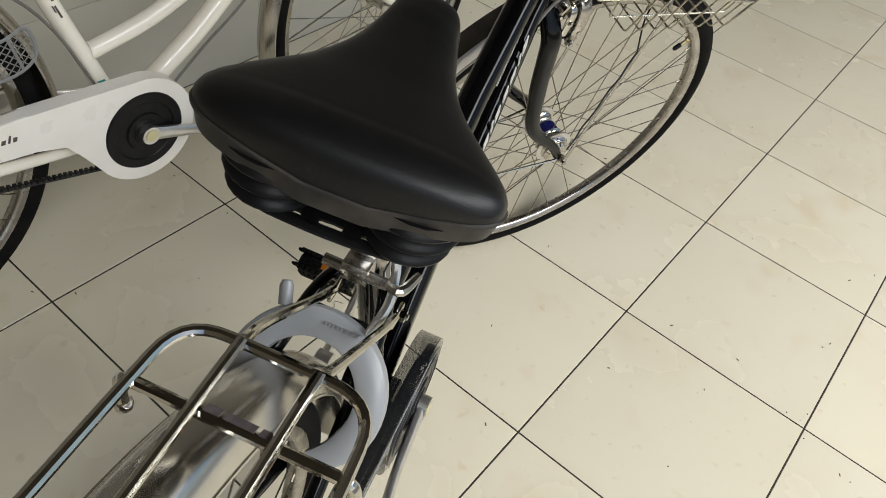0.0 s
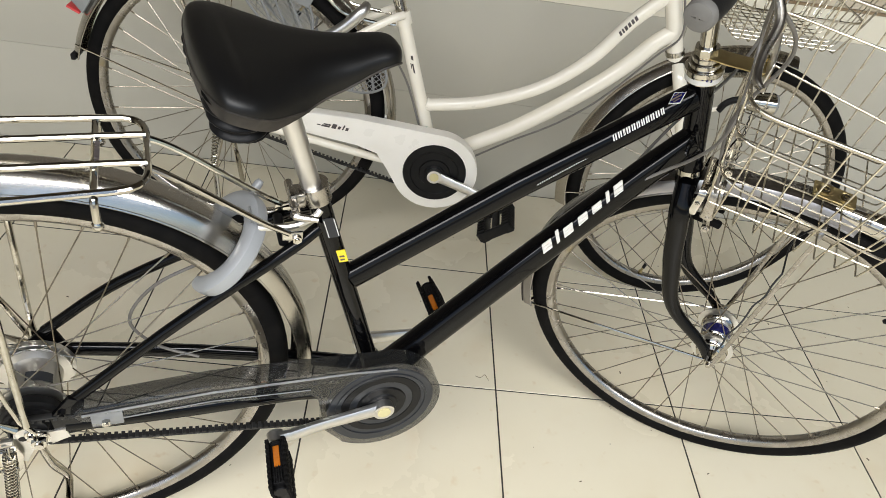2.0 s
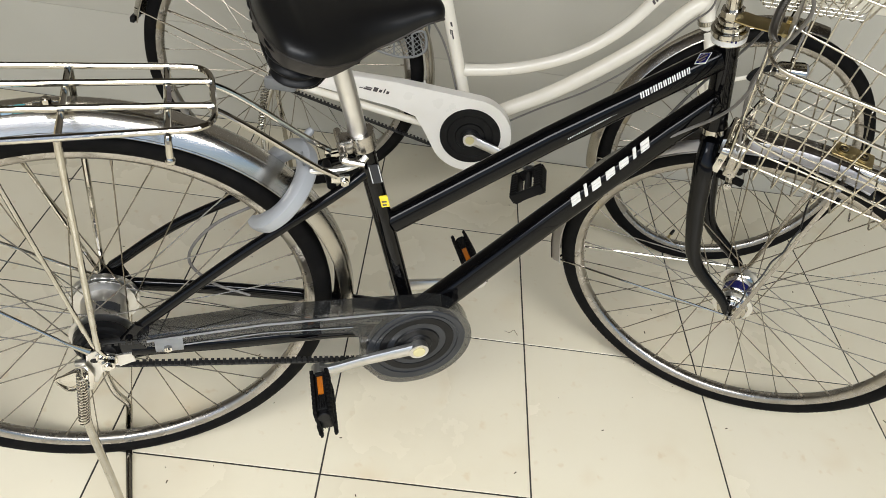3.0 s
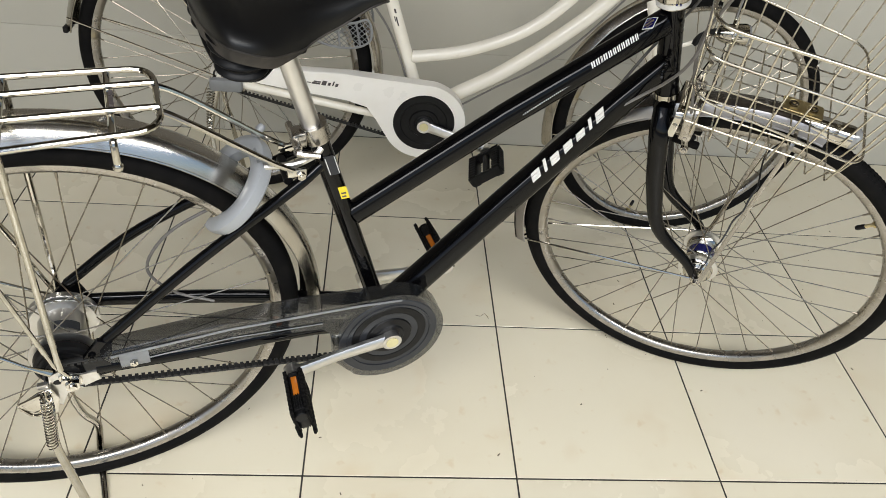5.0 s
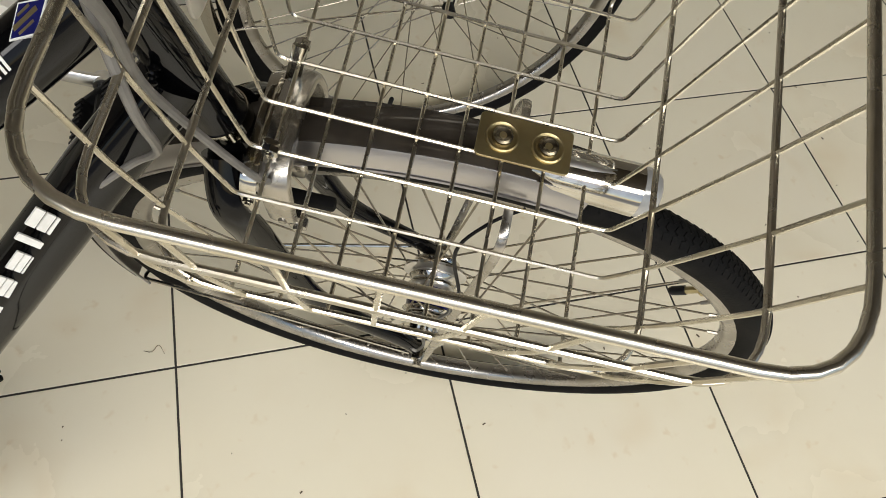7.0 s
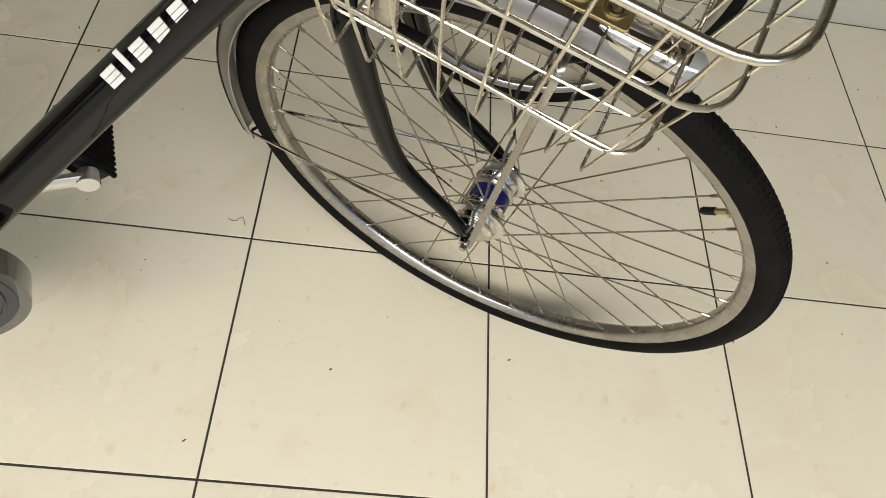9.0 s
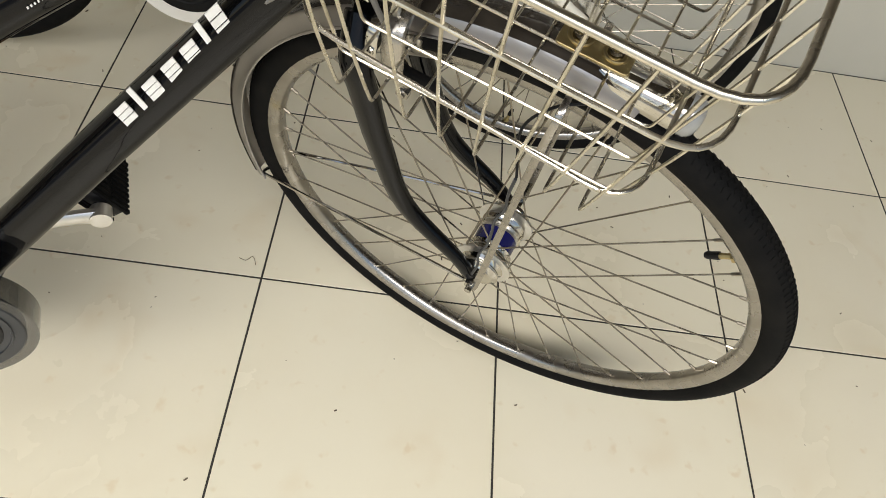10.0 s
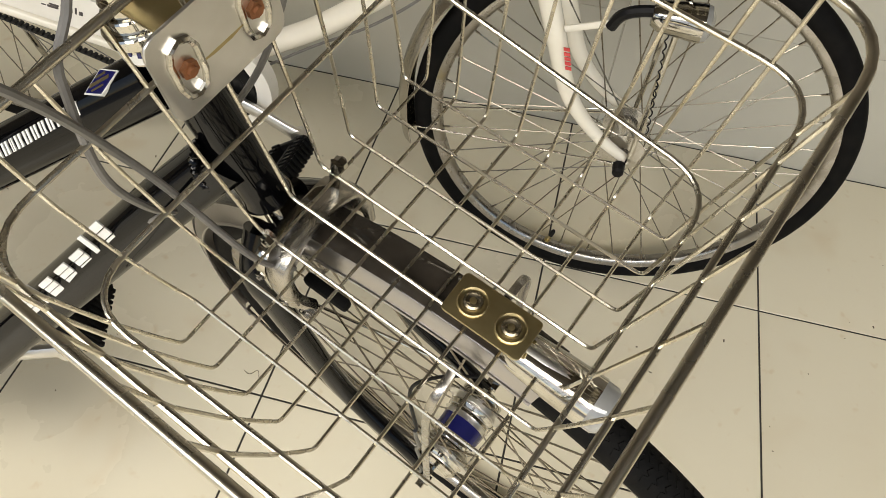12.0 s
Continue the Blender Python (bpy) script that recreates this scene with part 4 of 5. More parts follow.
# front brake, basket with its brackets, lamp and cables
br = bmesh.new()
block(br, (on_axis(0.655).x + 0.040, SS, 0.655), (0.022, 0.030, 0.022), None, 0.004)
for sgn in (-1, 1):
    tube(br, spline([(0.148, SS + sgn * 0.004, 0.672), (0.155, SS + sgn * 0.034, 0.668), (0.165, SS + sgn * 0.042, 0.645), (0.172, SS + sgn * 0.034, 0.622)], 5), [0.0055, 0.0066, 0.0062, 0.0052], 12, wide=[1.0, 0.7, 0.65, 0.8], power=3, across=(0, 1, 0))
    bolt(br, (0.164, SS + sgn * 0.046, 0.652), (0, sgn, 0), 0.0060, 0.004)
    bolt(br, (0.172, SS + sgn * 0.036, 0.622), (0, sgn, 0), 0.007, 0.007)
arch = [(0.163, -0.046, 0.648), (0.161, -0.0455, 0.676), (0.158, -0.036, 0.698), (0.157, 0.0, 0.706), (0.158, 0.036, 0.698), (0.161, 0.0455, 0.676), (0.163, 0.046, 0.648)]
tube(br, spline([(x, SS + y, z) for x, y, z in arch], 6), [0.0048, 0.0052, 0.0050, 0.0048, 0.0050, 0.0052, 0.0048], 14, wide=2.1, power=2.6, across=(1, 0, 0))
brk = steered("front_brake", br, DULLALLOY, "dulled alloy side-pull front brake")
hanger = tube(bmesh.new(), fillet([(0.141, SS - 0.047, 0.645), (0.141, SS - 0.046, 0.694), (0.141, SS + 0.046, 0.694), (0.141, SS + 0.047, 0.645)], 0.02, 6), 0.0012, 8, wide=4.6, power=5, across=(1, 0, 0))
for sgn in (-1, 1):
    bolt(hanger, (0.141, SS + sgn * 0.047, 0.668), (0, sgn, 0), 0.0042, 0.003)
steered("basket_hanger", hanger, CHROME, "bent steel strip over the front mudguard")
for sgn in (-1, 1):
    part("brake_pad", block(bmesh.new(), (0.172, SS + sgn * 0.018, 0.619), (0.045, 0.010, 0.012), None, 0.003), RUBBER, brk)
sc = tube(bmesh.new(), [on_axis(0.877, 0, 0.006), on_axis(0.878, 0, 0.03), V(0.135, SS, 0.884)], [0.0022, 0.0022, 0.0022], 8, wide=7.0, power=6)
for z in (0.86, 0.90):
    bolt(sc, (0.127, SS + (0.018 if z > 0.88 else -0.018), 0.888), (1, 0, 0), 0.0055, 0.005)
steered("basket_bracket", sc, BRASSY, "yellowed steel basket bracket")
for sgn in (-1, 1):
    strap = tube(bmesh.new(), fillet([(0.135, SS + sgn * 0.026, 0.645), (0.150, SS + sgn * 0.030, 0.69), (0.158, SS + sgn * 0.034, 0.740)], 0.01, 3), 0.0050, 6, wide=0.35, power=6)
    bolt(strap, (0.158, SS + sgn * 0.036, 0.735), (0, sgn, 0), 0.0055, 0.004)
    steered("basket_strap", strap, CHROME)


BY = SS + 0.008


def bask(f, x, s):
    """A place of the basket wall: f is the height (0 bottom, 1 rim), x and s run from -1 to 1 over its plan."""
    e = 1 - (1 - f) ** 1.55
    x0, x1 = 0.143 - 0.030 * f, 0.372 + 0.034 * f
    w = 0.131 + 0.033 * e
    return V((x0 + x1) / 2 + x * (x1 - x0) / 2, BY + s * w, 0.724 + 0.198 * f + 0.002 * f ** 4)


def loop_at(f, r=0.05):
    return fillet([bask(f, -1, -1), bask(f, 1, -1), bask(f, 1, 1), bask(f, -1, 1)], r, 7, True)


def hoop(a, b):
    """One bent wire: down one wall, across the bottom and up the other wall."""
    down = [a(f) for f in (1.0, 0.7, 0.4, 0.15, 0.0)]
    up = [b(f) for f in (0.0, 0.15, 0.4, 0.7, 1.0)]
    return fillet(down + up, 0.006, 3)


def lean(q, f):
    """Wires near a corner lean inwards to meet the rounded rim."""
    return q if abs(q) < 0.76 else math.copysign(abs(q) - (abs(q) - 0.76) * f, q)


basket = steered("basket", tube(bmesh.new(), loop_at(1.0, 0.042), 0.0027, 16, True), WIRE, "plated wire front basket, empty")
for back, fore in ((0.77, 0.74), (0.40, 0.25)):
    rail = fillet([bask(back, -1, -1), bask(fore, 1, -1), bask(fore, 1, 1), bask(back, -1, 1)], 0.036, 7, True)
    part("basket_rail", tube(bmesh.new(), rail, 0.0019, 10, True), WIRE, basket)
for k in range(8):
    s = -0.80 + 1.72 * k / 7
    part("wire", tube(bmesh.new(), hoop(lambda f: bask(f, -1, lean(s, f)), lambda f: bask(f, 1, lean(s, f))), 0.00135, 6), WIRE, basket)
for k in range(8):
    x = -0.88 + 1.72 * k / 7
    part("wire", tube(bmesh.new(), [p - V(0, 0, 0.0026) for p in hoop(lambda f: bask(f, lean(x, f), -1), lambda f: bask(f, lean(x, f), 1))], 0.00135, 6), WIRE, basket)
bp = plate(bmesh.new(), rounded(0.2775, -0.0158, 0.3395, 0.0158, 0.004, 3), 0.0, 0.0025, 0.0008, Matrix.Translation((0, SS + 0.010, 0.7300)) @ Matrix.Rotation(radians(90), 4, "X"))
bpo = part("basket_plate", bp, BRASSY, basket, "yellowed plate with two recessed screws")
for x in (0.2935, 0.3235):
    cup = turned(bmesh.new(), [(0.0, 0.0112), (0.0014, 0.0110), (0.0019, 0.0100), (0.0005, 0.0082), (0.0005, 0.006), (0.0030, 0.0054), (0.0036, 0.0)], Matrix.Translation((x, SS + 0.010, 0.7322)) @ Matrix.Rotation(radians(90), 4, "X"), 20)
    part("screw", cup, BRASSY, bpo)
    part("screw_head", turned(bmesh.new(), [(0.0, 0.0070), (0.0032, 0.0066), (0.0040, 0.005), (0.0028, 0.0022), (0.0028, 0.0)], Matrix.Translation((x, SS + 0.010, 0.7326)) @ Matrix.Rotation(radians(90), 4, "X"), 16), SCREW, bpo, "dark plated screw head")
bk = plate(bmesh.new(), rounded(-0.042, 0.856, 0.042, 0.919, 0.010, 4), -0.002, 0.0, 0.0008, Matrix.Translation((0.133, SS, 0)) @ Matrix.Rotation(radians(90), 4, "Z"))
bko = part("back_plate", bk, ALLOY, basket, "pressed steel plate at the back of the basket")
for sgn in (-1, 1):
    part("slot_rim", tube(bmesh.new(), [(0.136, SS + sgn * 0.024 + y, z) for y, z in ((-0.006, 0.871), (0.0, 0.868), (0.006, 0.871), (0.0085, 0.880), (0.0085, 0.898), (0.006, 0.905), (0.0, 0.908), (-0.006, 0.905), (-0.0085, 0.898), (-0.0085, 0.880))], 0.002, 6, True), CHROME, bko)
    part("rusty_screw", bolt(bmesh.new(), (0.134, SS + sgn * 0.024, 0.888), (1, 0, 0), 0.0056, 0.004), RUST, bko)
for sgn in (-1, 1):
    stay = tube(bmesh.new(), spline([(FA.x + 0.004, SS + sgn * 0.068, FA.z), (FA.x + 0.006, SS + sgn * 0.066, FA.z + 0.04), (0.306, SS + sgn * 0.062, 0.62), (0.308, SS + sgn * 0.056, 0.705), (0.308, SS + sgn * 0.030, 0.720)], 5), 0.0015, 8, wide=[2.8, 2.4, 2.0], power=4, across=(1, 0, 0))
    steered("basket_stay", stay, RIMALLOY, "flat steel stay from the axle to the basket")
cr = tube(bmesh.new(), spline([(FA.x - 0.004 + 0.004 * k / 8 + 0.0022 * math.sin(k * 2.3), SS - 0.064, FA.z + 0.03 + (0.62 - FA.z - 0.03) * k / 8) for k in range(9)], 4), 0.0016, 6)
steered("dynamo_wire", cr, DARKSLATE)
steered("lamp_wire", tube(bmesh.new(), spline([(0.298, SS - 0.062, 0.62), (0.285, SS - 0.05, 0.67), (0.30, SS - 0.035, 0.695), (0.322, SS - 0.02, 0.700)], 6), 0.0014, 6), PLASTIC)
lampm = Matrix.Translation((0.318, SS + 0.008, 0.7115)) @ pose(0, 0, 0, 0, 2, 0) @ Matrix.Rotation(radians(-90), 4, "Z")
lamp = steered("head_lamp", turned(bmesh.new(), [(0.0, 0.0), (0.0, 0.012), (0.006, 0.014), (0.016, 0.0165), (0.070, 0.0185), (0.074, 0.0185), (0.074, 0.017)], lampm, 32), CHROME, "chromed bullet head lamp under the basket")
part("lamp_lens", turned(bmesh.new(), [(0.073, 0.0178), (0.082, 0.0178), (0.087, 0.015), (0.090, 0.009), (0.091, 0.0)], lampm, 32), LENS, lamp)
part("lamp_strip", block(bmesh.new(), (0, 0.042, 0.0), (0.009, 0.056, 0.0355), lampm @ pose(0, 0, 0, 0, 0, 0), 0.003), ALLOY, lamp)
lever_at = STEER @ (GE + V(0.060, 0.112, -0.012))
left_at = STEER @ V(GE.x + 0.060, SS + 0.184, GE.z - 0.012)
runs = ([lever_at, V(0.052, -0.085, 0.945), V(0.050, -0.099, 0.896), V(0.051, -0.105, 0.835), V(0.057, -0.086, 0.784), V(0.057, -0.055, 0.739), V(0.046, -0.030, 0.706), V(0.012, -0.014, 0.672)],
        [lever_at + V(0, 0, -0.006), STEER @ V(0.135, SS - 0.110, 0.98), STEER @ V(0.120, SS - 0.070, 0.84), STEER @ V(0.150, SS - 0.050, 0.72), STEER @ V(0.160, SS - 0.030, 0.675)],
        [left_at, STEER @ V(0.120, SS + 0.120, 0.98), STEER @ V(0.110, SS + 0.060, 0.84), V(0.090, 0.040, 0.74), V(0.015, 0.012, 0.675)])
for pts in runs:
    part("cable", tube(bmesh.new(), spline(pts, 8), 0.0025, 8), CABLE, black)
part("brake_cable", tube(bmesh.new(), spline([(-0.58, 0.040, 0.555), (-0.66, 0.054, 0.50), (-0.70, 0.062, 0.43), (-0.67, 0.064, 0.37), (-0.61, 0.05, 0.345)], 6), 0.0025, 8), CABLE, black)

# marks on the frame
ttd = V(0.045 - (-0.395), 0, 0.808 - 0.532).normalized()
def side_mark(at, along, out, tilt=0.0):
    """A plane on a tube: x along the tube, y upwards across it, z outwards."""
    x = Vector(along).normalized()
    z = Vector(out).normalized()
    z = (z - x * z.dot(x)).normalized()
    y = z.cross(x)
    m = Matrix((x, y, z)).transposed().to_4x4()
    m.translation = Vector(at)
    return m


def on_tube(c, along, deg, side, high):
    """A mark plane on the right of a tube, deg above its side."""
    x = Vector(along).normalized()
    up = V(-x.z, 0, x.x)
    a = radians(deg)
    return side_mark(Vector(c) + V(0, -side, 0) + up * high, x, V(0, -math.cos(a), 0) + up * math.sin(a))


mk = on_tube((-0.0492, -0.003, 0.7467), ttd, 33, 0.0162, 0.0122)
rows, x = [], 0.0
for k, w in enumerate((0.0062, 0.0058, 0.003, 0.006, 0.0058, 0.005, 0.0052, 0.0052, 0.0058, 0.006, 0.005)):
    rows.append((x, -0.0042, w * 0.32, 0.0084))
    rows.append((x + w * 0.58, -0.0042, w * 0.32, 0.0084))
    x += w + 0.0019
bars(rows, mk, black, DECAL, "maker_mark", "white maker's mark", 0.25, True)
bars([(0.0 + 0.0035 * k, -0.006, 0.0013, 0.0017) for k in range(28)], on_tube((-0.150, -0.001, 0.6855), ttd, 18, 0.0166, 0.0060), black, DECAL, "fine_print")
dtd = V(0.088 + 0.275, 0, 0.742 - 0.366).normalized()
mk = side_mark((-0.1165, -0.0188, 0.5580), dtd, (0, -1, 0.0))
rows = [(0.0, -0.012, 0.013, 0.021), (0.018, -0.012, 0.005, 0.028), (0.028, -0.012, 0.013, 0.020), (0.047, -0.012, 0.013, 0.020), (0.065, -0.012, 0.013, 0.020), (0.083, -0.012, 0.005, 0.028), (0.093, -0.012, 0.012, 0.028)]
pairs = []
for a, b, c, d in rows:
    x, z, w, h = 1.42 * a + 0.004, 0.90 * b, 1.30 * c, 0.88 * d
    if c < 0.006:
        pairs.append((x, z, 1.15 * c, h))
        continue
    pairs.append((x, z, w, 0.30 * h))
    pairs.append((x + 0.42 * 0.36 * h, z + 0.36 * h, w, 0.28 * h))
    pairs.append((x + 0.42 * 0.70 * h, z + 0.70 * h, w, 0.30 * h))
bars(pairs, mk, black, DECAL, "model_mark", "white slanted model mark", 0.42, True)
bars([(0, -0.008, 0.022, 0.012)], side_mark((-0.4150, -0.0146, 0.572), (-0.28, 0, 0.96), (0, -1, 0.1)), black, YELLOW, "yellow_sticker", "yellow sticker on the seat tube")
bars([(0, -0.006, 0.034, 0.014)], side_mark((-0.4290, -0.0146, 0.618), (-0.28, 0, 0.96), (0, -1, 0.1)), black, DARKSLATE, "dark_sticker", "dark sticker with a pale edge on the seat tube")
bars([(0.004, -0.004, 0.003, 0.006), (0.010, -0.005, 0.003, 0.007)], side_mark((-0.4150, -0.0149, 0.572), (-0.28, 0, 0.96), (0, -1, 0.1)), black, DARKDECAL, "sticker_lettering")
bars([(0.002, -0.007, 0.030, 0.0012), (0.004, 0.006, 0.030, 0.0012)], side_mark((-0.4290, -0.0149, 0.618), (-0.28, 0, 0.96), (0, -1, 0.1)), black, DECAL, "sticker_edge")
bdm = on_tube((0.0385, -0.0075, 0.7992), ttd, 68, 0.0068, 0.0186)
for size, lift, mat, name, label in ((0.92, 0.0004, DECAL, "badge", "blue diamond badge with a white edge"), (0.82, 0.0007, BLUE, "badge_field", "")):
    bm = bmesh.new()
    corners = [(-0.016 * size, -0.002 * size), (-0.001, -0.0095 * size), (0.016 * size, 0.001 * size), (0.001, 0.0095 * size)]
    lo, hi = [bm.verts.new(bdm @ V(x, y, lift)) for x, y in corners], [bm.verts.new(bdm @ V(x, y, -0.002)) for x, y in corners]
    bm.faces.new(lo)
    bm.faces.new(hi[::-1])
    for q in range(4):
        bm.faces.new((lo[q], hi[q], hi[(q + 1) % 4], lo[(q + 1) % 4]))
    part(name, bm, mat, black, label)
bars([(-0.008, -0.0035, 0.010, 0.0012), (-0.009, -0.0005, 0.016, 0.0022), (-0.003, 0.0035, 0.008, 0.0012)], bdm @ Matrix.Translation((0, 0, 0.0007)), black, BRASSY, "badge_lettering")

for x, mat, name, label in ((-0.880, SKYSTICK, "blue_sticker", "small blue and white sticker on the rear mudguard"), (-0.866, TEAL, "teal_sticker", "")):
    a = math.acos((x - RA.x) / 0.3895)
    c = V(x, RA.y - 0.012, RA.z + 0.3895 * math.sin(a) - 0.0012)
    bars([(-0.006, -0.006, 0.012, 0.012)], side_mark(c, (math.sin(a), 0, -math.cos(a)), (math.cos(a) * 0.9, -0.42, math.sin(a) * 0.9)), black, mat, name, label, 0.0)
part("hub_label", turned(bmesh.new(), [(-0.012, 0.0350), (-0.012, 0.0346), (0.004, 0.0346), (0.004, 0.0350)], Matrix.Translation(RA), 24, 40, 100, True), DARKSLATE, black)


# ---- the white bicycle ----
white = tagged(new("bicycle"), "cream white step-through bicycle with curved frame by the wall", "bicycle", "bicycles by the wall")
white.matrix_basis = pose(0, 0.416, 0, 0, 0, -0.8)
WR, WF, WB = V(-0.638, 0, 0.394), V(0.470, 0, 0.331), V(-0.180, 0, 0.305)
H0, H1 = V(0.293, 0, 0.655), V(0.243, 0, 0.795)
part("head_tube", tube(bmesh.new(), [H0, H1], 0.0175, 20), WHITE, white)
part("top_tube", tube(bmesh.new(), spline([H1 + V(0.008, 0, -0.022), (0.186, 0, 0.702), (0.119, 0, 0.608), (0.028, 0, 0.530), (-0.09, 0, 0.478), (-0.20, 0, 0.455), (-0.218, 0, 0.455)], 6), 0.0145, 18), WHITE, white)
part("down_tube", tube(bmesh.new(), spline([H0 + V(-0.012, 0, 0.040), (0.246, 0, 0.664), (0.205, 0, 0.612), (0.155, 0, 0.560), (0.074, 0, 0.489), (-0.016, 0, 0.420), (-0.107, 0, 0.364), (-0.175, 0, 0.315)], 6), 0.018, 18), WHITE, white)
part("seat_tube", tube(bmesh.new(), [WB, (-0.292, 0, 0.652)], 0.0148, 20), WHITE, white)
wcl = tube(bmesh.new(), [(-0.286, 0, 0.632), (-0.294, 0, 0.658)], 0.0185, 20)
tube(wcl, [(-0.305, -0.03, 0.640), (-0.305, 0.03, 0.640)], 0.006, 8)
part("seat_clamp", wcl, WHITE, white)
part("seat_post", tube(bmesh.new(), [(-0.285, 0, 0.63), (-0.375, 0, 0.905)], 0.0127, 20), CHROME, white, "chromed seat post")
for sgn in (-1, 1):
    part("chain_stay", tube(bmesh.new(), spline([(-0.20, sgn * 0.03, 0.304), (-0.32, sgn * 0.040, 0.324), (-0.62, sgn * 0.060, 0.389)], 5), 0.0095, 12), WHITE, white)
    part("seat_stay", tube(bmesh.new(), spline([(-0.288, sgn * 0.018, 0.656), (-0.325, sgn * 0.036, 0.642), (-0.475, sgn * 0.050, 0.540), (-0.618, sgn * 0.060, 0.412)], 5), 0.0085, 12), WHITE, white)
    part("dropout", plate(bmesh.new(), [(-0.660, 0.388), (-0.650, 0.413), (-0.60, 0.428), (-0.585, 0.392), (-0.625, 0.378)], sgn * 0.060, sgn * 0.064, 0.001), WHITE, white)
for k, (z, r) in enumerate(((0.795, 0.0225), (0.806, 0.024), (0.815, 0.019))):
    p = H1 + (H1 - H0).normalized() * ((z - 0.795) * 1.05)
    part("headset_ring", tube(bmesh.new(), [p, p + (H1 - H0).normalized() * 0.009], r, 20), CHROME, white)
part("lower_headset", tube(bmesh.new(), [H0, H0 - (H1 - H0).normalized() * 0.010], 0.0205, 20), CHROME, white)
part("stem_post", tube(bmesh.new(), [H1, H1 + (H1 - H0).normalized() * 0.14], 0.0112, 16), CHROME, white)
wfk = tube(bmesh.new(), [H0 + V(0.004, 0, -0.010), H0 + V(0.014, 0, -0.038)], [0.018, 0.021], 18)
wfo = part("fork_crown", wfk, WHITE, white, "cream white front fork")
for sgn in (-1, 1):
    part("fork_blade", tube(bmesh.new(), spline([H0 + V(0.010, sgn * 0.018, -0.025), (0.312, sgn * 0.042, 0.600), (0.340, sgn * 0.048, 0.52), (0.375, sgn * 0.050, 0.43), (0.425, sgn * 0.052, 0.372), (0.478, sgn * 0.053, 0.336)], 6), [0.014, 0.015, 0.0145, 0.0125, 0.010, 0.008], 14, wide=0.85), WHITE, wfo)
wheel(white, Matrix.Translation(WF) @ pose(0, 0, 0, 0, 0, 2.0), 0.331, STAINLESS, 0.034, 0.021, 0.034, 255, nut=0.070, name="front_wheel")
wheel(white, Matrix.Translation(WR), 0.331, ALLOY, 0.036, 0.026, 0.034, 60, nut=0.078, name="rear_wheel")
fender(white, Matrix.Translation(WF) @ pose(0, 0, 0, 0, 0, 2.0), 0.357, 0.048, 75, 193, POLISHED, "dented stainless front mudguard", 0.018)
fender(white, Matrix.Translation(WR), 0.357, 0.050, -5, 168, POLISHED, "polished stainless rear mudguard", 0.018)
for ax, a, n in ((WF, 188, "mudguard_stay"), (WR, 163, "mudguard_stay")):
    for sgn in (-1, 1):
        e = ax + V(0.350 * math.cos(radians(a)), sgn * 0.022, 0.350 * math.sin(radians(a)))
        part(n, tube(bmesh.new(), [e, ax + V(0, sgn * 0.060, 0)], 0.0022, 8), CHROME, white)
for sgn in (-1, 1):
    part("rack_stay", tube(bmesh.new(), [(-0.755, sgn * 0.060, 0.715), (-0.638, sgn * 0.068, 0.406)], 0.0045, 8), CHROME, white)
wc = []
for k in range(29):
    a = radians(80 - 235 * k / 28)
    wc.append((WB.x + 0.098 * math.cos(a), WB.z + 0.012 + 0.097 * math.sin(a)))
wc += [(-0.288, 0.320), (-0.312, 0.354), (-0.36, 0.369), (-0.56, 0.392), (-0.592, 0.400), (-0.594, 0.424), (-0.578, 0.432), (-0.36, 0.428)]
part("chain_case", plate(bmesh.new(), wc, -0.036, -0.064, 0.006), CASEWHITE, white, "white plastic chain case", None, 25)
part("case_disc", turned(bmesh.new(), [(-0.064, 0.073), (-0.0665, 0.071), (-0.0665, 0.056), (-0.0645, 0.054), (-0.0645, 0.036), (-0.068, 0.034), (-0.068, 0.024), (-0.070, 0.022), (-0.070, 0.0)], Matrix.Translation(WB + V(0, 0, 0.011)), 48), PLASTIC, white, "black ribbed chain wheel cover")
bars([(0.0, 0, 0.018, 0.004), (0.004, 0.005, 0.016, 0.003), (0.022, 0.0, 0.010, 0.011), (0.036, 0.001, 0.006, 0.007), (0.046, 0.001, 0.003, 0.012), (0.053, 0.001, 0.006, 0.007), (-0.010, 0.001, 0.008, 0.002)],
     side_mark((-0.442, -0.0645, 0.401), (1, 0, -0.10), (0, -1, 0)), white, DARKDECAL, "case_mark", "dark script mark on the chain case")
belt(white, (WB.x, WB.z), (WR.x, WR.z), 0.058, 0.026, -0.049, BELT)
crank(white, Matrix.Translation((WB.x, -0.074, WB.z + 0.011)) @ pose(0, 0, 0, 0, 17.5, 0), 0.160)
block_pedal(white, Matrix.Translation((WB.x + 0.1525, -0.100, WB.z - 0.037)) @ pose(0, 0, 0, 0, 52, -4))
crank(white, Matrix.Translation((WB.x, 0.074, WB.z + 0.011)) @ pose(0, 0, 0, 0, 197.5, 0) @ Matrix.Diagonal((1, -1, 1, 1)), 0.165)
# rack of the white bicycle
wr = part("rear_rack", tube(bmesh.new(), fillet([(-1.0, -0.062, 0.725), (-0.50, -0.062, 0.722), (-0.50, 0.062, 0.722), (-1.0, 0.062, 0.725)], 0.025, 5, True), 0.004, 8, True), CHROME, white, "chromed wire rear rack")
for sgn in (-1, 1):
    part("rack_rail", tube(bmesh.new(), spline([(-1.0, sgn * 0.024, 0.725), (-0.53, sgn * 0.024, 0.723), (-0.48, sgn * 0.028, 0.712), (-0.42, sgn * 0.032, 0.655), (-0.36, sgn * 0.034, 0.640), (-0.302, sgn * 0.030, 0.638)], 5), 0.004, 8), CHROME, wr)
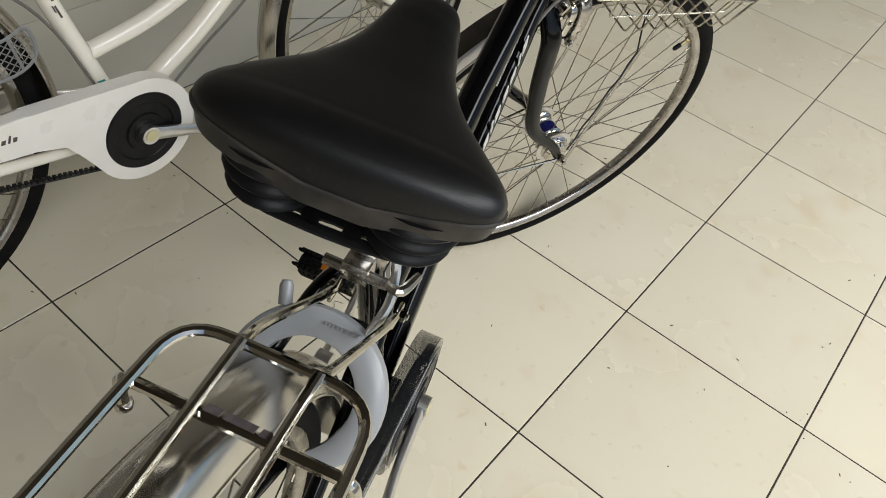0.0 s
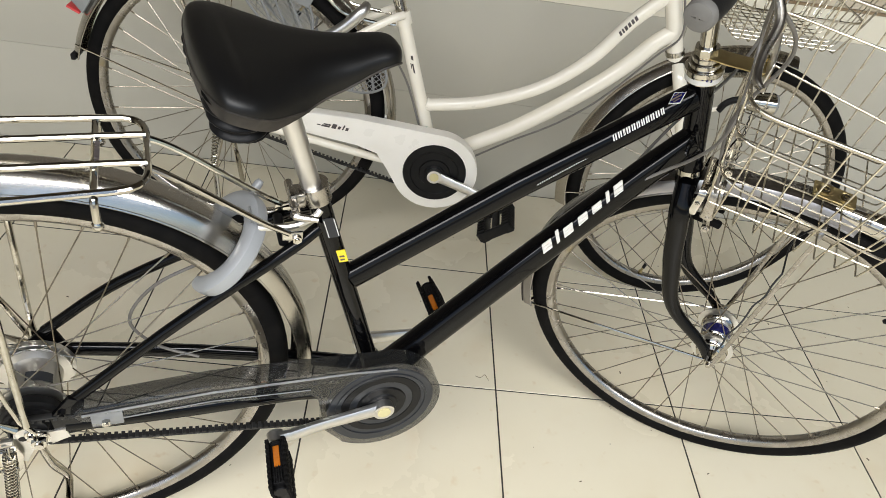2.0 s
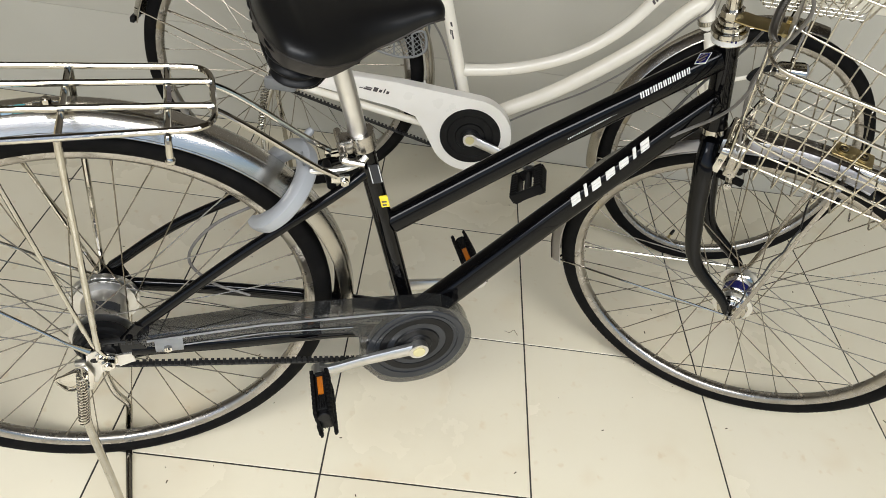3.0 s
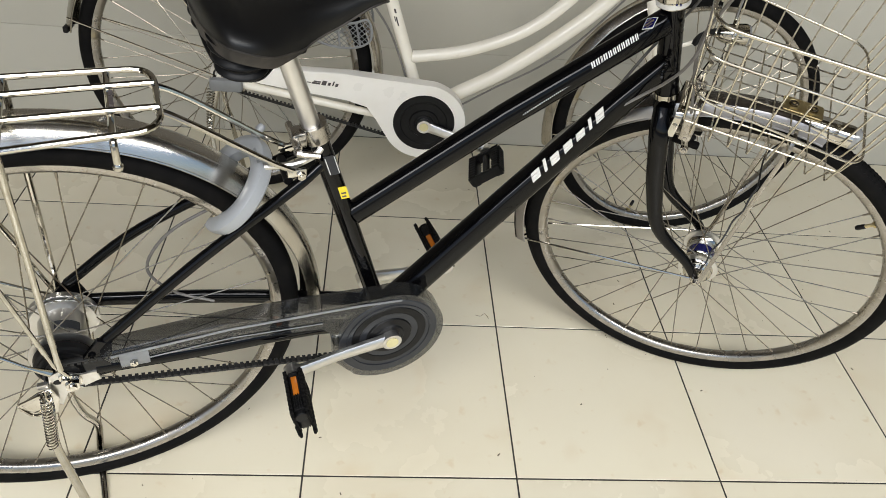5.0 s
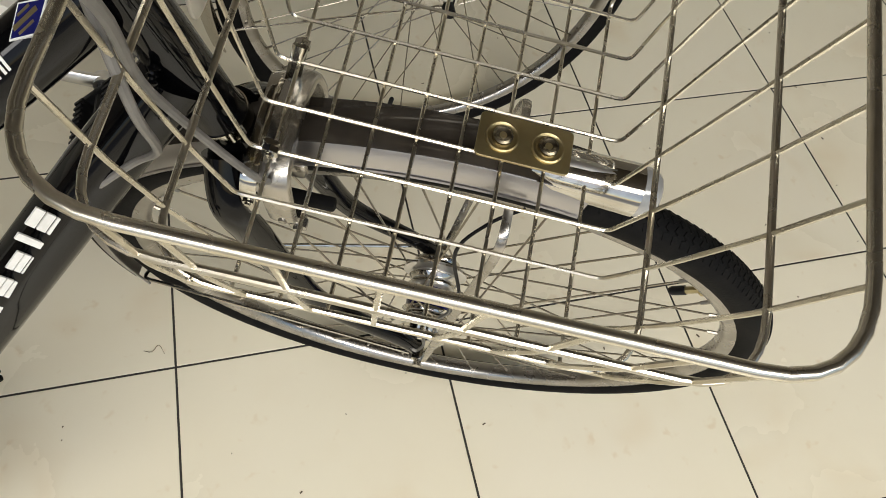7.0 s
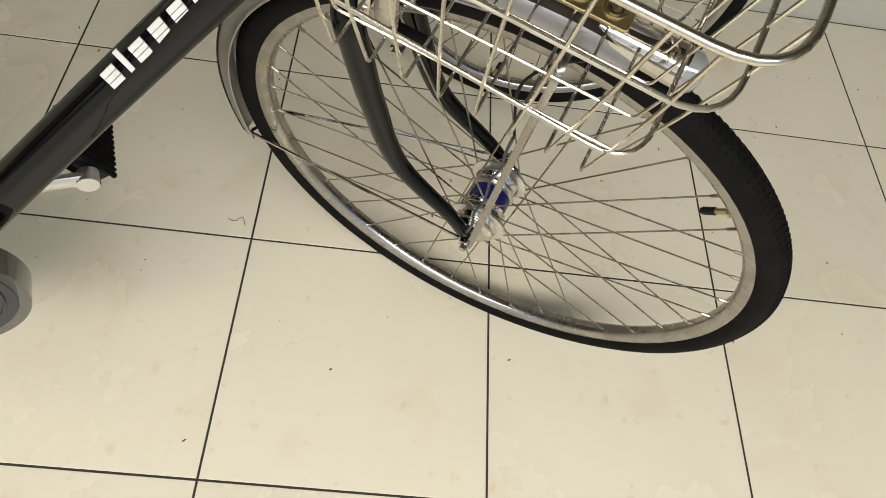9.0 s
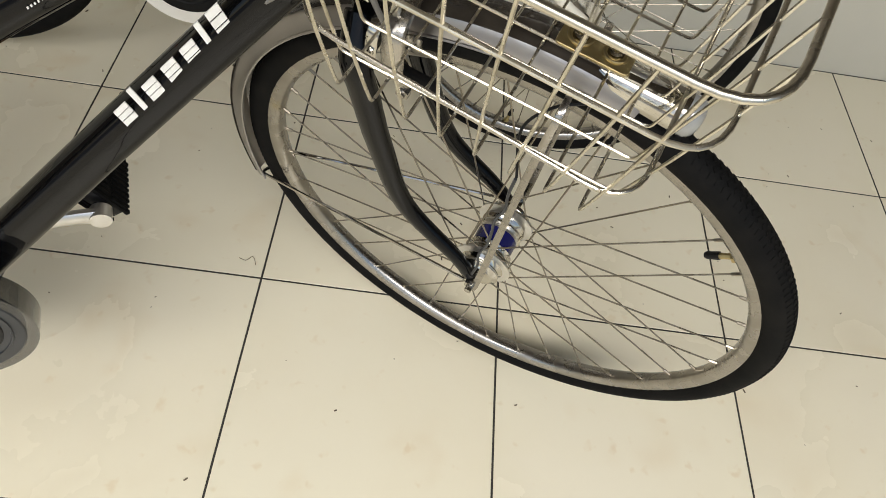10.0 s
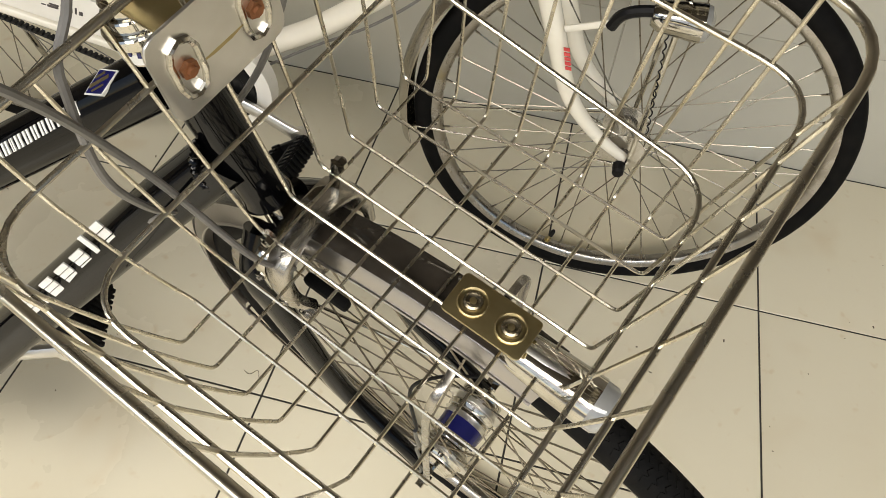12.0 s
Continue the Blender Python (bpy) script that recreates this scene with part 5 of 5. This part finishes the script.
for x in (-0.56, -0.755):
    part("rack_crossbar", tube(bmesh.new(), fillet([(x, -0.064, 0.700), (x, -0.064, 0.718), (x, 0.064, 0.718), (x, 0.064, 0.700)], 0.01, 4), 0.004, 8), CHROME, wr)
# lock tube, skirt guard
part("ring_lock", tube(bmesh.new(), spline([(-0.362, -0.040, 0.676), (-0.372, -0.054, 0.664), (-0.400, -0.058, 0.634), (-0.441, -0.058, 0.601), (-0.472, -0.052, 0.583)], 5), [0.009, 0.0125, 0.0125, 0.0125, 0.011], 14), ALLOY, white, "round alloy ring lock")


def inside(x, z, poly):
    hit = False
    for (xa, za), (xb, zb) in zip(poly, poly[1:] + poly[:1]):
        if (za > z) != (zb > z) and x < (xb - xa) * (z - za) / (zb - za) + xa:
            hit = not hit
    return hit


def guard(parent, s):
    """A lattice skirt guard beside the rear wheel: a rimmed net, open towards the stays."""
    rim_pts = spline([(-0.632, s, 0.690), (-0.600, s, 0.694), (-0.562, s, 0.681), (-0.520, s, 0.660), (-0.482, s, 0.648), (-0.470, s, 0.606), (-0.474, s, 0.566), (-0.448, s, 0.534), (-0.400, s, 0.522),
                      (-0.350, s, 0.528), (-0.318, s, 0.536), (-0.312, s, 0.492), (-0.350, s, 0.470), (-0.410, s, 0.474), (-0.460, s, 0.497), (-0.500, s, 0.530), (-0.535, s, 0.556), (-0.575, s, 0.600), (-0.610, s, 0.646), (-0.632, s, 0.690)], 4)[:-1]
    poly = [(p.x, p.z) for p in rim_pts]
    bm = tube(bmesh.new(), rim_pts, 0.0028, 6, True, wide=0.6)
    for slope in (1, -1):
        for k in range(-40, 60):
            run = []
            for q in range(110):
                x = -0.66 + q * 0.0033
                z = 0.58 + slope * (x + 0.47) * 0.95 + (k - 10) * 0.0125
                if 0.45 < z < 0.72 and inside(x, z, poly):
                    run.append((x, z))
                elif run:
                    if len(run) > 1:
                        tube(bm, [(run[0][0], s, run[0][1]), (run[-1][0], s, run[-1][1])], 0.0010, 4, wide=0.7)
                    run = []
    for a, b in (((-0.562, 0.681), (-0.500, 0.530)), ((-0.520, 0.660), (-0.478, 0.556)), ((-0.600, 0.694), (-0.535, 0.556)), ((-0.448, 0.534), (-0.455, 0.492)), ((-0.385, 0.522), (-0.380, 0.470)), ((-0.345, 0.528), (-0.335, 0.476))):
        tube(bm, [(a[0], s, a[1]), (b[0], s, b[1])], 0.0024, 6, wide=0.6)
    return part("skirt_guard", bm, GUARD, parent, "grey plastic lattice skirt guard")


GUARD = shader("skirt_guard_plastic", (0.20, 0.205, 0.205), 0.45, 0, (0.15, 0.152, 0.15), 25, 0.6)
for side in (-0.040, 0.040):
    guard(white, side).matrix_basis = Matrix.Translation((0, 0, 0.012))
gt = bmesh.new()
plate(gt, [(-0.616, 0.700), (-0.600, 0.716), (-0.565, 0.723), (-0.522, 0.715), (-0.485, 0.695), (-0.470, 0.672), (-0.480, 0.652), (-0.520, 0.666), (-0.560, 0.684), (-0.604, 0.694)], -0.043, -0.040, 0.0005)
part("guard_plate", gt, GUARD, white)
# front brake, lamp, wires, basket, stand
wb = bmesh.new()
for sgn in (-1, 1):
    tube(wb, spline([(0.330, sgn * 0.004, 0.640), (0.338, sgn * 0.032, 0.638), (0.346, sgn * 0.038, 0.605), (0.350, sgn * 0.028, 0.580)], 5), [0.007, 0.0075, 0.007, 0.006], 8)
block(wb, (0.325, 0, 0.640), (0.024, 0.026, 0.020), None, 0.003)
part("front_brake", wb, ALLOY, white, "alloy side-pull front brake")
part("lamp_bracket", tube(bmesh.new(), spline([(0.405, -0.064, 0.560), (0.415, -0.066, 0.580), (0.435, -0.068, 0.592), (0.47, -0.068, 0.598)], 5), 0.0075, 8), PLASTIC, white)
part("lamp_arm", tube(bmesh.new(), [(0.350, -0.058, 0.540), (0.408, -0.063, 0.566)], 0.005, 8, wide=0.6), WHITE, white)
wl = Matrix.Translation((0.455, -0.068, 0.592)) @ Matrix.Rotation(radians(-90), 4, "Z")
part("axle_cap", turned(bmesh.new(), [(-0.082, 0.0), (-0.082, 0.006), (-0.079, 0.0085), (-0.062, 0.0095), (-0.060, 0.006)], Matrix.Translation(WF), 14), PLASTIC, white, "dark axle nut cap")
wlo = part("dynamo_lamp", turned(bmesh.new(), [(-0.005, 0.0), (-0.005, 0.014), (0.005, 0.020), (0.05, 0.024), (0.056, 0.024)], wl, 24), CHROME, white, "chromed block lamp beside the front fork")
part("lamp_lens", turned(bmesh.new(), [(0.056, 0.0235), (0.062, 0.022), (0.068, 0.012), (0.070, 0.0)], wl, 24), LENS, wlo)
part("lamp_wire", coil(bmesh.new(), (0.474, -0.068, 0.575), (0.494, -0.066, 0.390), 0.0017, 0.0011, 12, 8), PLASTIC, white, "twisted black lamp wire")
bars([(0.0, -0.004, 0.005, 0.008), (0.0075, -0.004, 0.005, 0.008), (0.015, -0.004, 0.005, 0.008), (0.0225, -0.004, 0.005, 0.008), (0.030, -0.004, 0.005, 0.008)], side_mark((0.357, -0.0625, 0.516), (0.25, 0, -0.97), (0, -1, 0)), white, RED, "red_sticker", "small red lettered sticker")
bars([(0.0, -0.004, 0.005, 0.009), (0.008, -0.004, 0.004, 0.009), (0.015, -0.004, 0.006, 0.009), (0.024, -0.004, 0.006, 0.009), (0.033, -0.004, 0.006, 0.009), (0.042, -0.004, 0.006, 0.009)],
     side_mark((0.163, -0.0148, 0.676), (0.55, 0, 0.83), (0, -1, 0.2)), white, DARKDECAL, "maker_mark", "dark maker's mark")
bars([(0, -0.006, 0.030, 0.012)], side_mark((-0.204, -0.0150, 0.375), (-0.3, 0, 0.95), (0, -1, 0)), white, TEAL, "teal_sticker", "teal sticker on the seat tube")
bars([(0, -0.002, 0.022, 0.003), (0.03, -0.004, 0.010, 0.004), (0.012, 0.002, 0.012, 0.002)], side_mark((-0.252, -0.0152, 0.53), (-0.3, 0, 0.95), (0, -1, 0)), white, DARKDECAL, "seat_tube_mark")
part("frame_cable", tube(bmesh.new(), spline([(0.262, -0.030, 0.79), (0.288, -0.026, 0.70), (0.25, -0.018, 0.642), (0.160, -0.019, 0.530), (0.076, -0.020, 0.457), (-0.018, -0.020, 0.398), (-0.10, -0.022, 0.343)], 6), 0.0025, 6), CABLE, white)
part("seat_cable", tube(bmesh.new(), spline([(-0.33, -0.026, 0.60), (-0.296, -0.022, 0.56), (-0.262, -0.018, 0.50), (-0.225, -0.018, 0.40)], 6), 0.0025, 6), CABLE, white)


def wbask(f, u, s):
    x0, x1 = 0.355 - 0.02 * f, 0.575 + 0.06 * f
    return V((x0 + x1) / 2 + u * (x1 - x0) / 2, s * (0.115 + 0.05 * f), 0.735 + 0.19 * f)


wbo = part("basket", tube(bmesh.new(), fillet([wbask(1, -1, -1), wbask(1, 1, -1), wbask(1, 1, 1), wbask(1, -1, 1)], 0.05, 6, True), 0.0034, 8, True), WIRE, white, "plated wire front basket")
for f in (0.35, 0.68):
    part("basket_rail", tube(bmesh.new(), fillet([wbask(f, -1, -1), wbask(f, 1, -1), wbask(f, 1, 1), wbask(f, -1, 1)], 0.05, 6, True), 0.0022, 6, True), WIRE, wbo)
for k in range(10):
    q = -0.88 + 1.76 * k / 9
    part("wire", tube(bmesh.new(), fillet([wbask(1, -1, q), wbask(0, -1, q), wbask(0, 1, q), wbask(1, 1, q)], 0.01, 4), 0.0013, 5), WIRE, wbo)
    part("wire", tube(bmesh.new(), fillet([wbask(1, q, -1), wbask(0, q, -1) - V(0, 0, 0.0025), wbask(0, q, 1) - V(0, 0, 0.0025), wbask(1, q, 1)], 0.01, 4), 0.0013, 5), WIRE, wbo)
for sgn in (-1, 1):
    part("basket_stay", tube(bmesh.new(), spline([(0.480, sgn * 0.064, 0.336), (0.482, sgn * 0.062, 0.38), (0.49, sgn * 0.045, 0.66), (0.49, sgn * 0.03, 0.732)], 4), 0.004, 6, wide=0.5), CHROME, white)
part("basket_bracket", tube(bmesh.new(), [(0.262, 0, 0.818), (0.35, 0, 0.80)], 0.008, 6, wide=2.4, power=5), ALLOY, white)
wst = tube(bmesh.new(), fillet([(-0.652, -0.072, 0.380), (-0.676, -0.080, 0.275), (-0.648, -0.125, 0.006), (-0.646, -0.150, 0.006)], 0.02, 4), 0.006, 10)
tube(wst, fillet([(-0.652, 0.072, 0.380), (-0.676, 0.080, 0.275), (-0.648, 0.125, 0.006), (-0.646, 0.150, 0.006)], 0.02, 4), 0.006, 10)
part("kickstand", wst, CHROME, white, "two-legged chromed stand")
part("stand_spring", coil(bmesh.new(), (-0.668, -0.078, 0.376), (-0.678, -0.084, 0.268), 0.007, 0.0013, 16), CHROME, white)
part("axle_cover", block(bmesh.new(), (-0.632, -0.074, 0.388), (0.075, 0.020, 0.032), pose(0, 0, 0, 0, 0, 0), 0.009), GUARD, white, "weathered grey axle cover")
rf = plate(bmesh.new(), [(-0.022, -0.016), (0.020, -0.020), (0.024, 0.012), (-0.006, 0.020)], -0.016, 0.016, 0.003, Matrix.Translation(WR + V(0.372 * math.cos(radians(148)), 0, 0.372 * math.sin(radians(148)))) @ Matrix.Rotation(radians(-63), 4, "Y"))
rfo = part("rear_reflector", rf, DARKGREY, white, "red rear reflector in a dark holder")
part("reflector_lens", block(bmesh.new(), (-0.020, 0, 0.0), (0.005, 0.028, 0.028), Matrix.Translation(WR + V(0.376 * math.cos(radians(149)), 0, 0.376 * math.sin(radians(149)))) @ Matrix.Rotation(radians(-63), 4, "Y"), 0.001), RED, rfo, "red lens")
part("mudguard_cap", block(bmesh.new(), WR + V(0.352 * math.cos(radians(168)), 0, 0.352 * math.sin(radians(168))), (0.010, 0.046, 0.014), None, 0.002), PLASTIC, white)


# ---- pieces of floor and wall ----
def tile_mesh(name, w, h, d, mat, bevel):
    bm = bmesh.new()
    b = bevel
    lo = [bm.verts.new((x * w / 2, y * h / 2, 0)) for x, y in ((-1, -1), (1, -1), (1, 1), (-1, 1))]
    mid = [bm.verts.new((x * w / 2, y * h / 2, d - b)) for x, y in ((-1, -1), (1, -1), (1, 1), (-1, 1))]
    top = [bm.verts.new((x * (w / 2 - b), y * (h / 2 - b), d)) for x, y in ((-1, -1), (1, -1), (1, 1), (-1, 1))]
    bm.faces.new(top)
    for ra, rb in ((lo, mid), (mid, top)):
        for i in range(4):
            bm.faces.new((ra[i], ra[(i + 1) % 4], rb[(i + 1) % 4], rb[i]))
    return finish(bm, name, mat, 20)


rng = random.Random(4)
floor_tile = tile_mesh("tile", T - 0.0033, T - 0.0033, 0.006, TILE, 0.0006)
for i in range(-9, 12):
    for j in range(-6, 2):
        part("tile", floor_tile, TILE, floor, m=pose((i + 0.5) * T, (j + 0.5) * T, -0.006 + rng.uniform(-0.0002, 0.0002), 0, 0, 90 * rng.randrange(4)))
wall_tile = tile_mesh("panel", 1.1985, 0.2975, 0.004, WALLTILE, 0.0008)
for i in range(-3, 4):
    for k in range(2):
        part("panel", wall_tile, WALLTILE, wall_north, m=pose(i * 1.2 + 1.05, 0.806, (k + 0.5) * 0.298 - 0.004, 90, 0, 0))
strip_tile = tile_mesh("strip_tile", 1.1985, 0.0795, 0.004, CREAMTILE, 0.0008)
border_tile = tile_mesh("border_tile", 0.3985, 0.0540, 0.007, BORDER, 0.0015)
line_tile = tile_mesh("line_tile", 0.3985, 0.0075, 0.009, RUSTLINE, 0.002)
# Invented dark tiles above the view, there to shape reflections.
unseen_upper_tile = tile_mesh("unseen_upper_tile", 1.1985, 0.2975, 0.004, UPPER, 0.0008)
for i in range(-3, 4):
    part("strip_tile", strip_tile, CREAMTILE, wall_north, m=pose(i * 1.2 + 0.55, 0.806, 0.632, 90, 0, 0))
    for k in range(6):
        part("unseen_upper_tile", unseen_upper_tile, UPPER, wall_north, m=pose(i * 1.2 + 0.55, 0.806, 0.743 + (k + 0.5) * 0.298, 90, 0, 0))
for i in range(-9, 12):
    part("border_tile", border_tile, BORDER, wall_north, m=pose(i * 0.4 + 0.1, 0.806, 0.7075, 90, 0, 0))
    for z in (0.676, 0.739):
        part("line_tile", line_tile, RUSTLINE, wall_north, m=pose(i * 0.4 + 0.1, 0.806, z, 90, 0, 0))

# small dirt on the tiles
dirt = bmesh.new()
for k in range(150):
    x, y = rng.uniform(-1.0, 1.3), rng.uniform(-1.1, 0.7)
    size = rng.uniform(0.0008, 0.0022)
    a = rng.uniform(0, 360)
    block(dirt, (0, 0, 0), (size * rng.uniform(1, 3.5), size, size * 0.6), pose(x, y, size * 0.3, 0, 0, a))
for x, y in ((-0.045, 0.035),):
    tube(dirt, spline([(x, y, 0.001), (x + 0.012, y - 0.004, 0.0012), (x + 0.022, y + 0.006, 0.001), (x + 0.030, y - 0.010, 0.001)], 3), 0.0005, 4)
tagged(part("floor_dirt", dirt, DEBRIS), "dark specks and dry threads on the tiles", "dirt", "", "stuff")
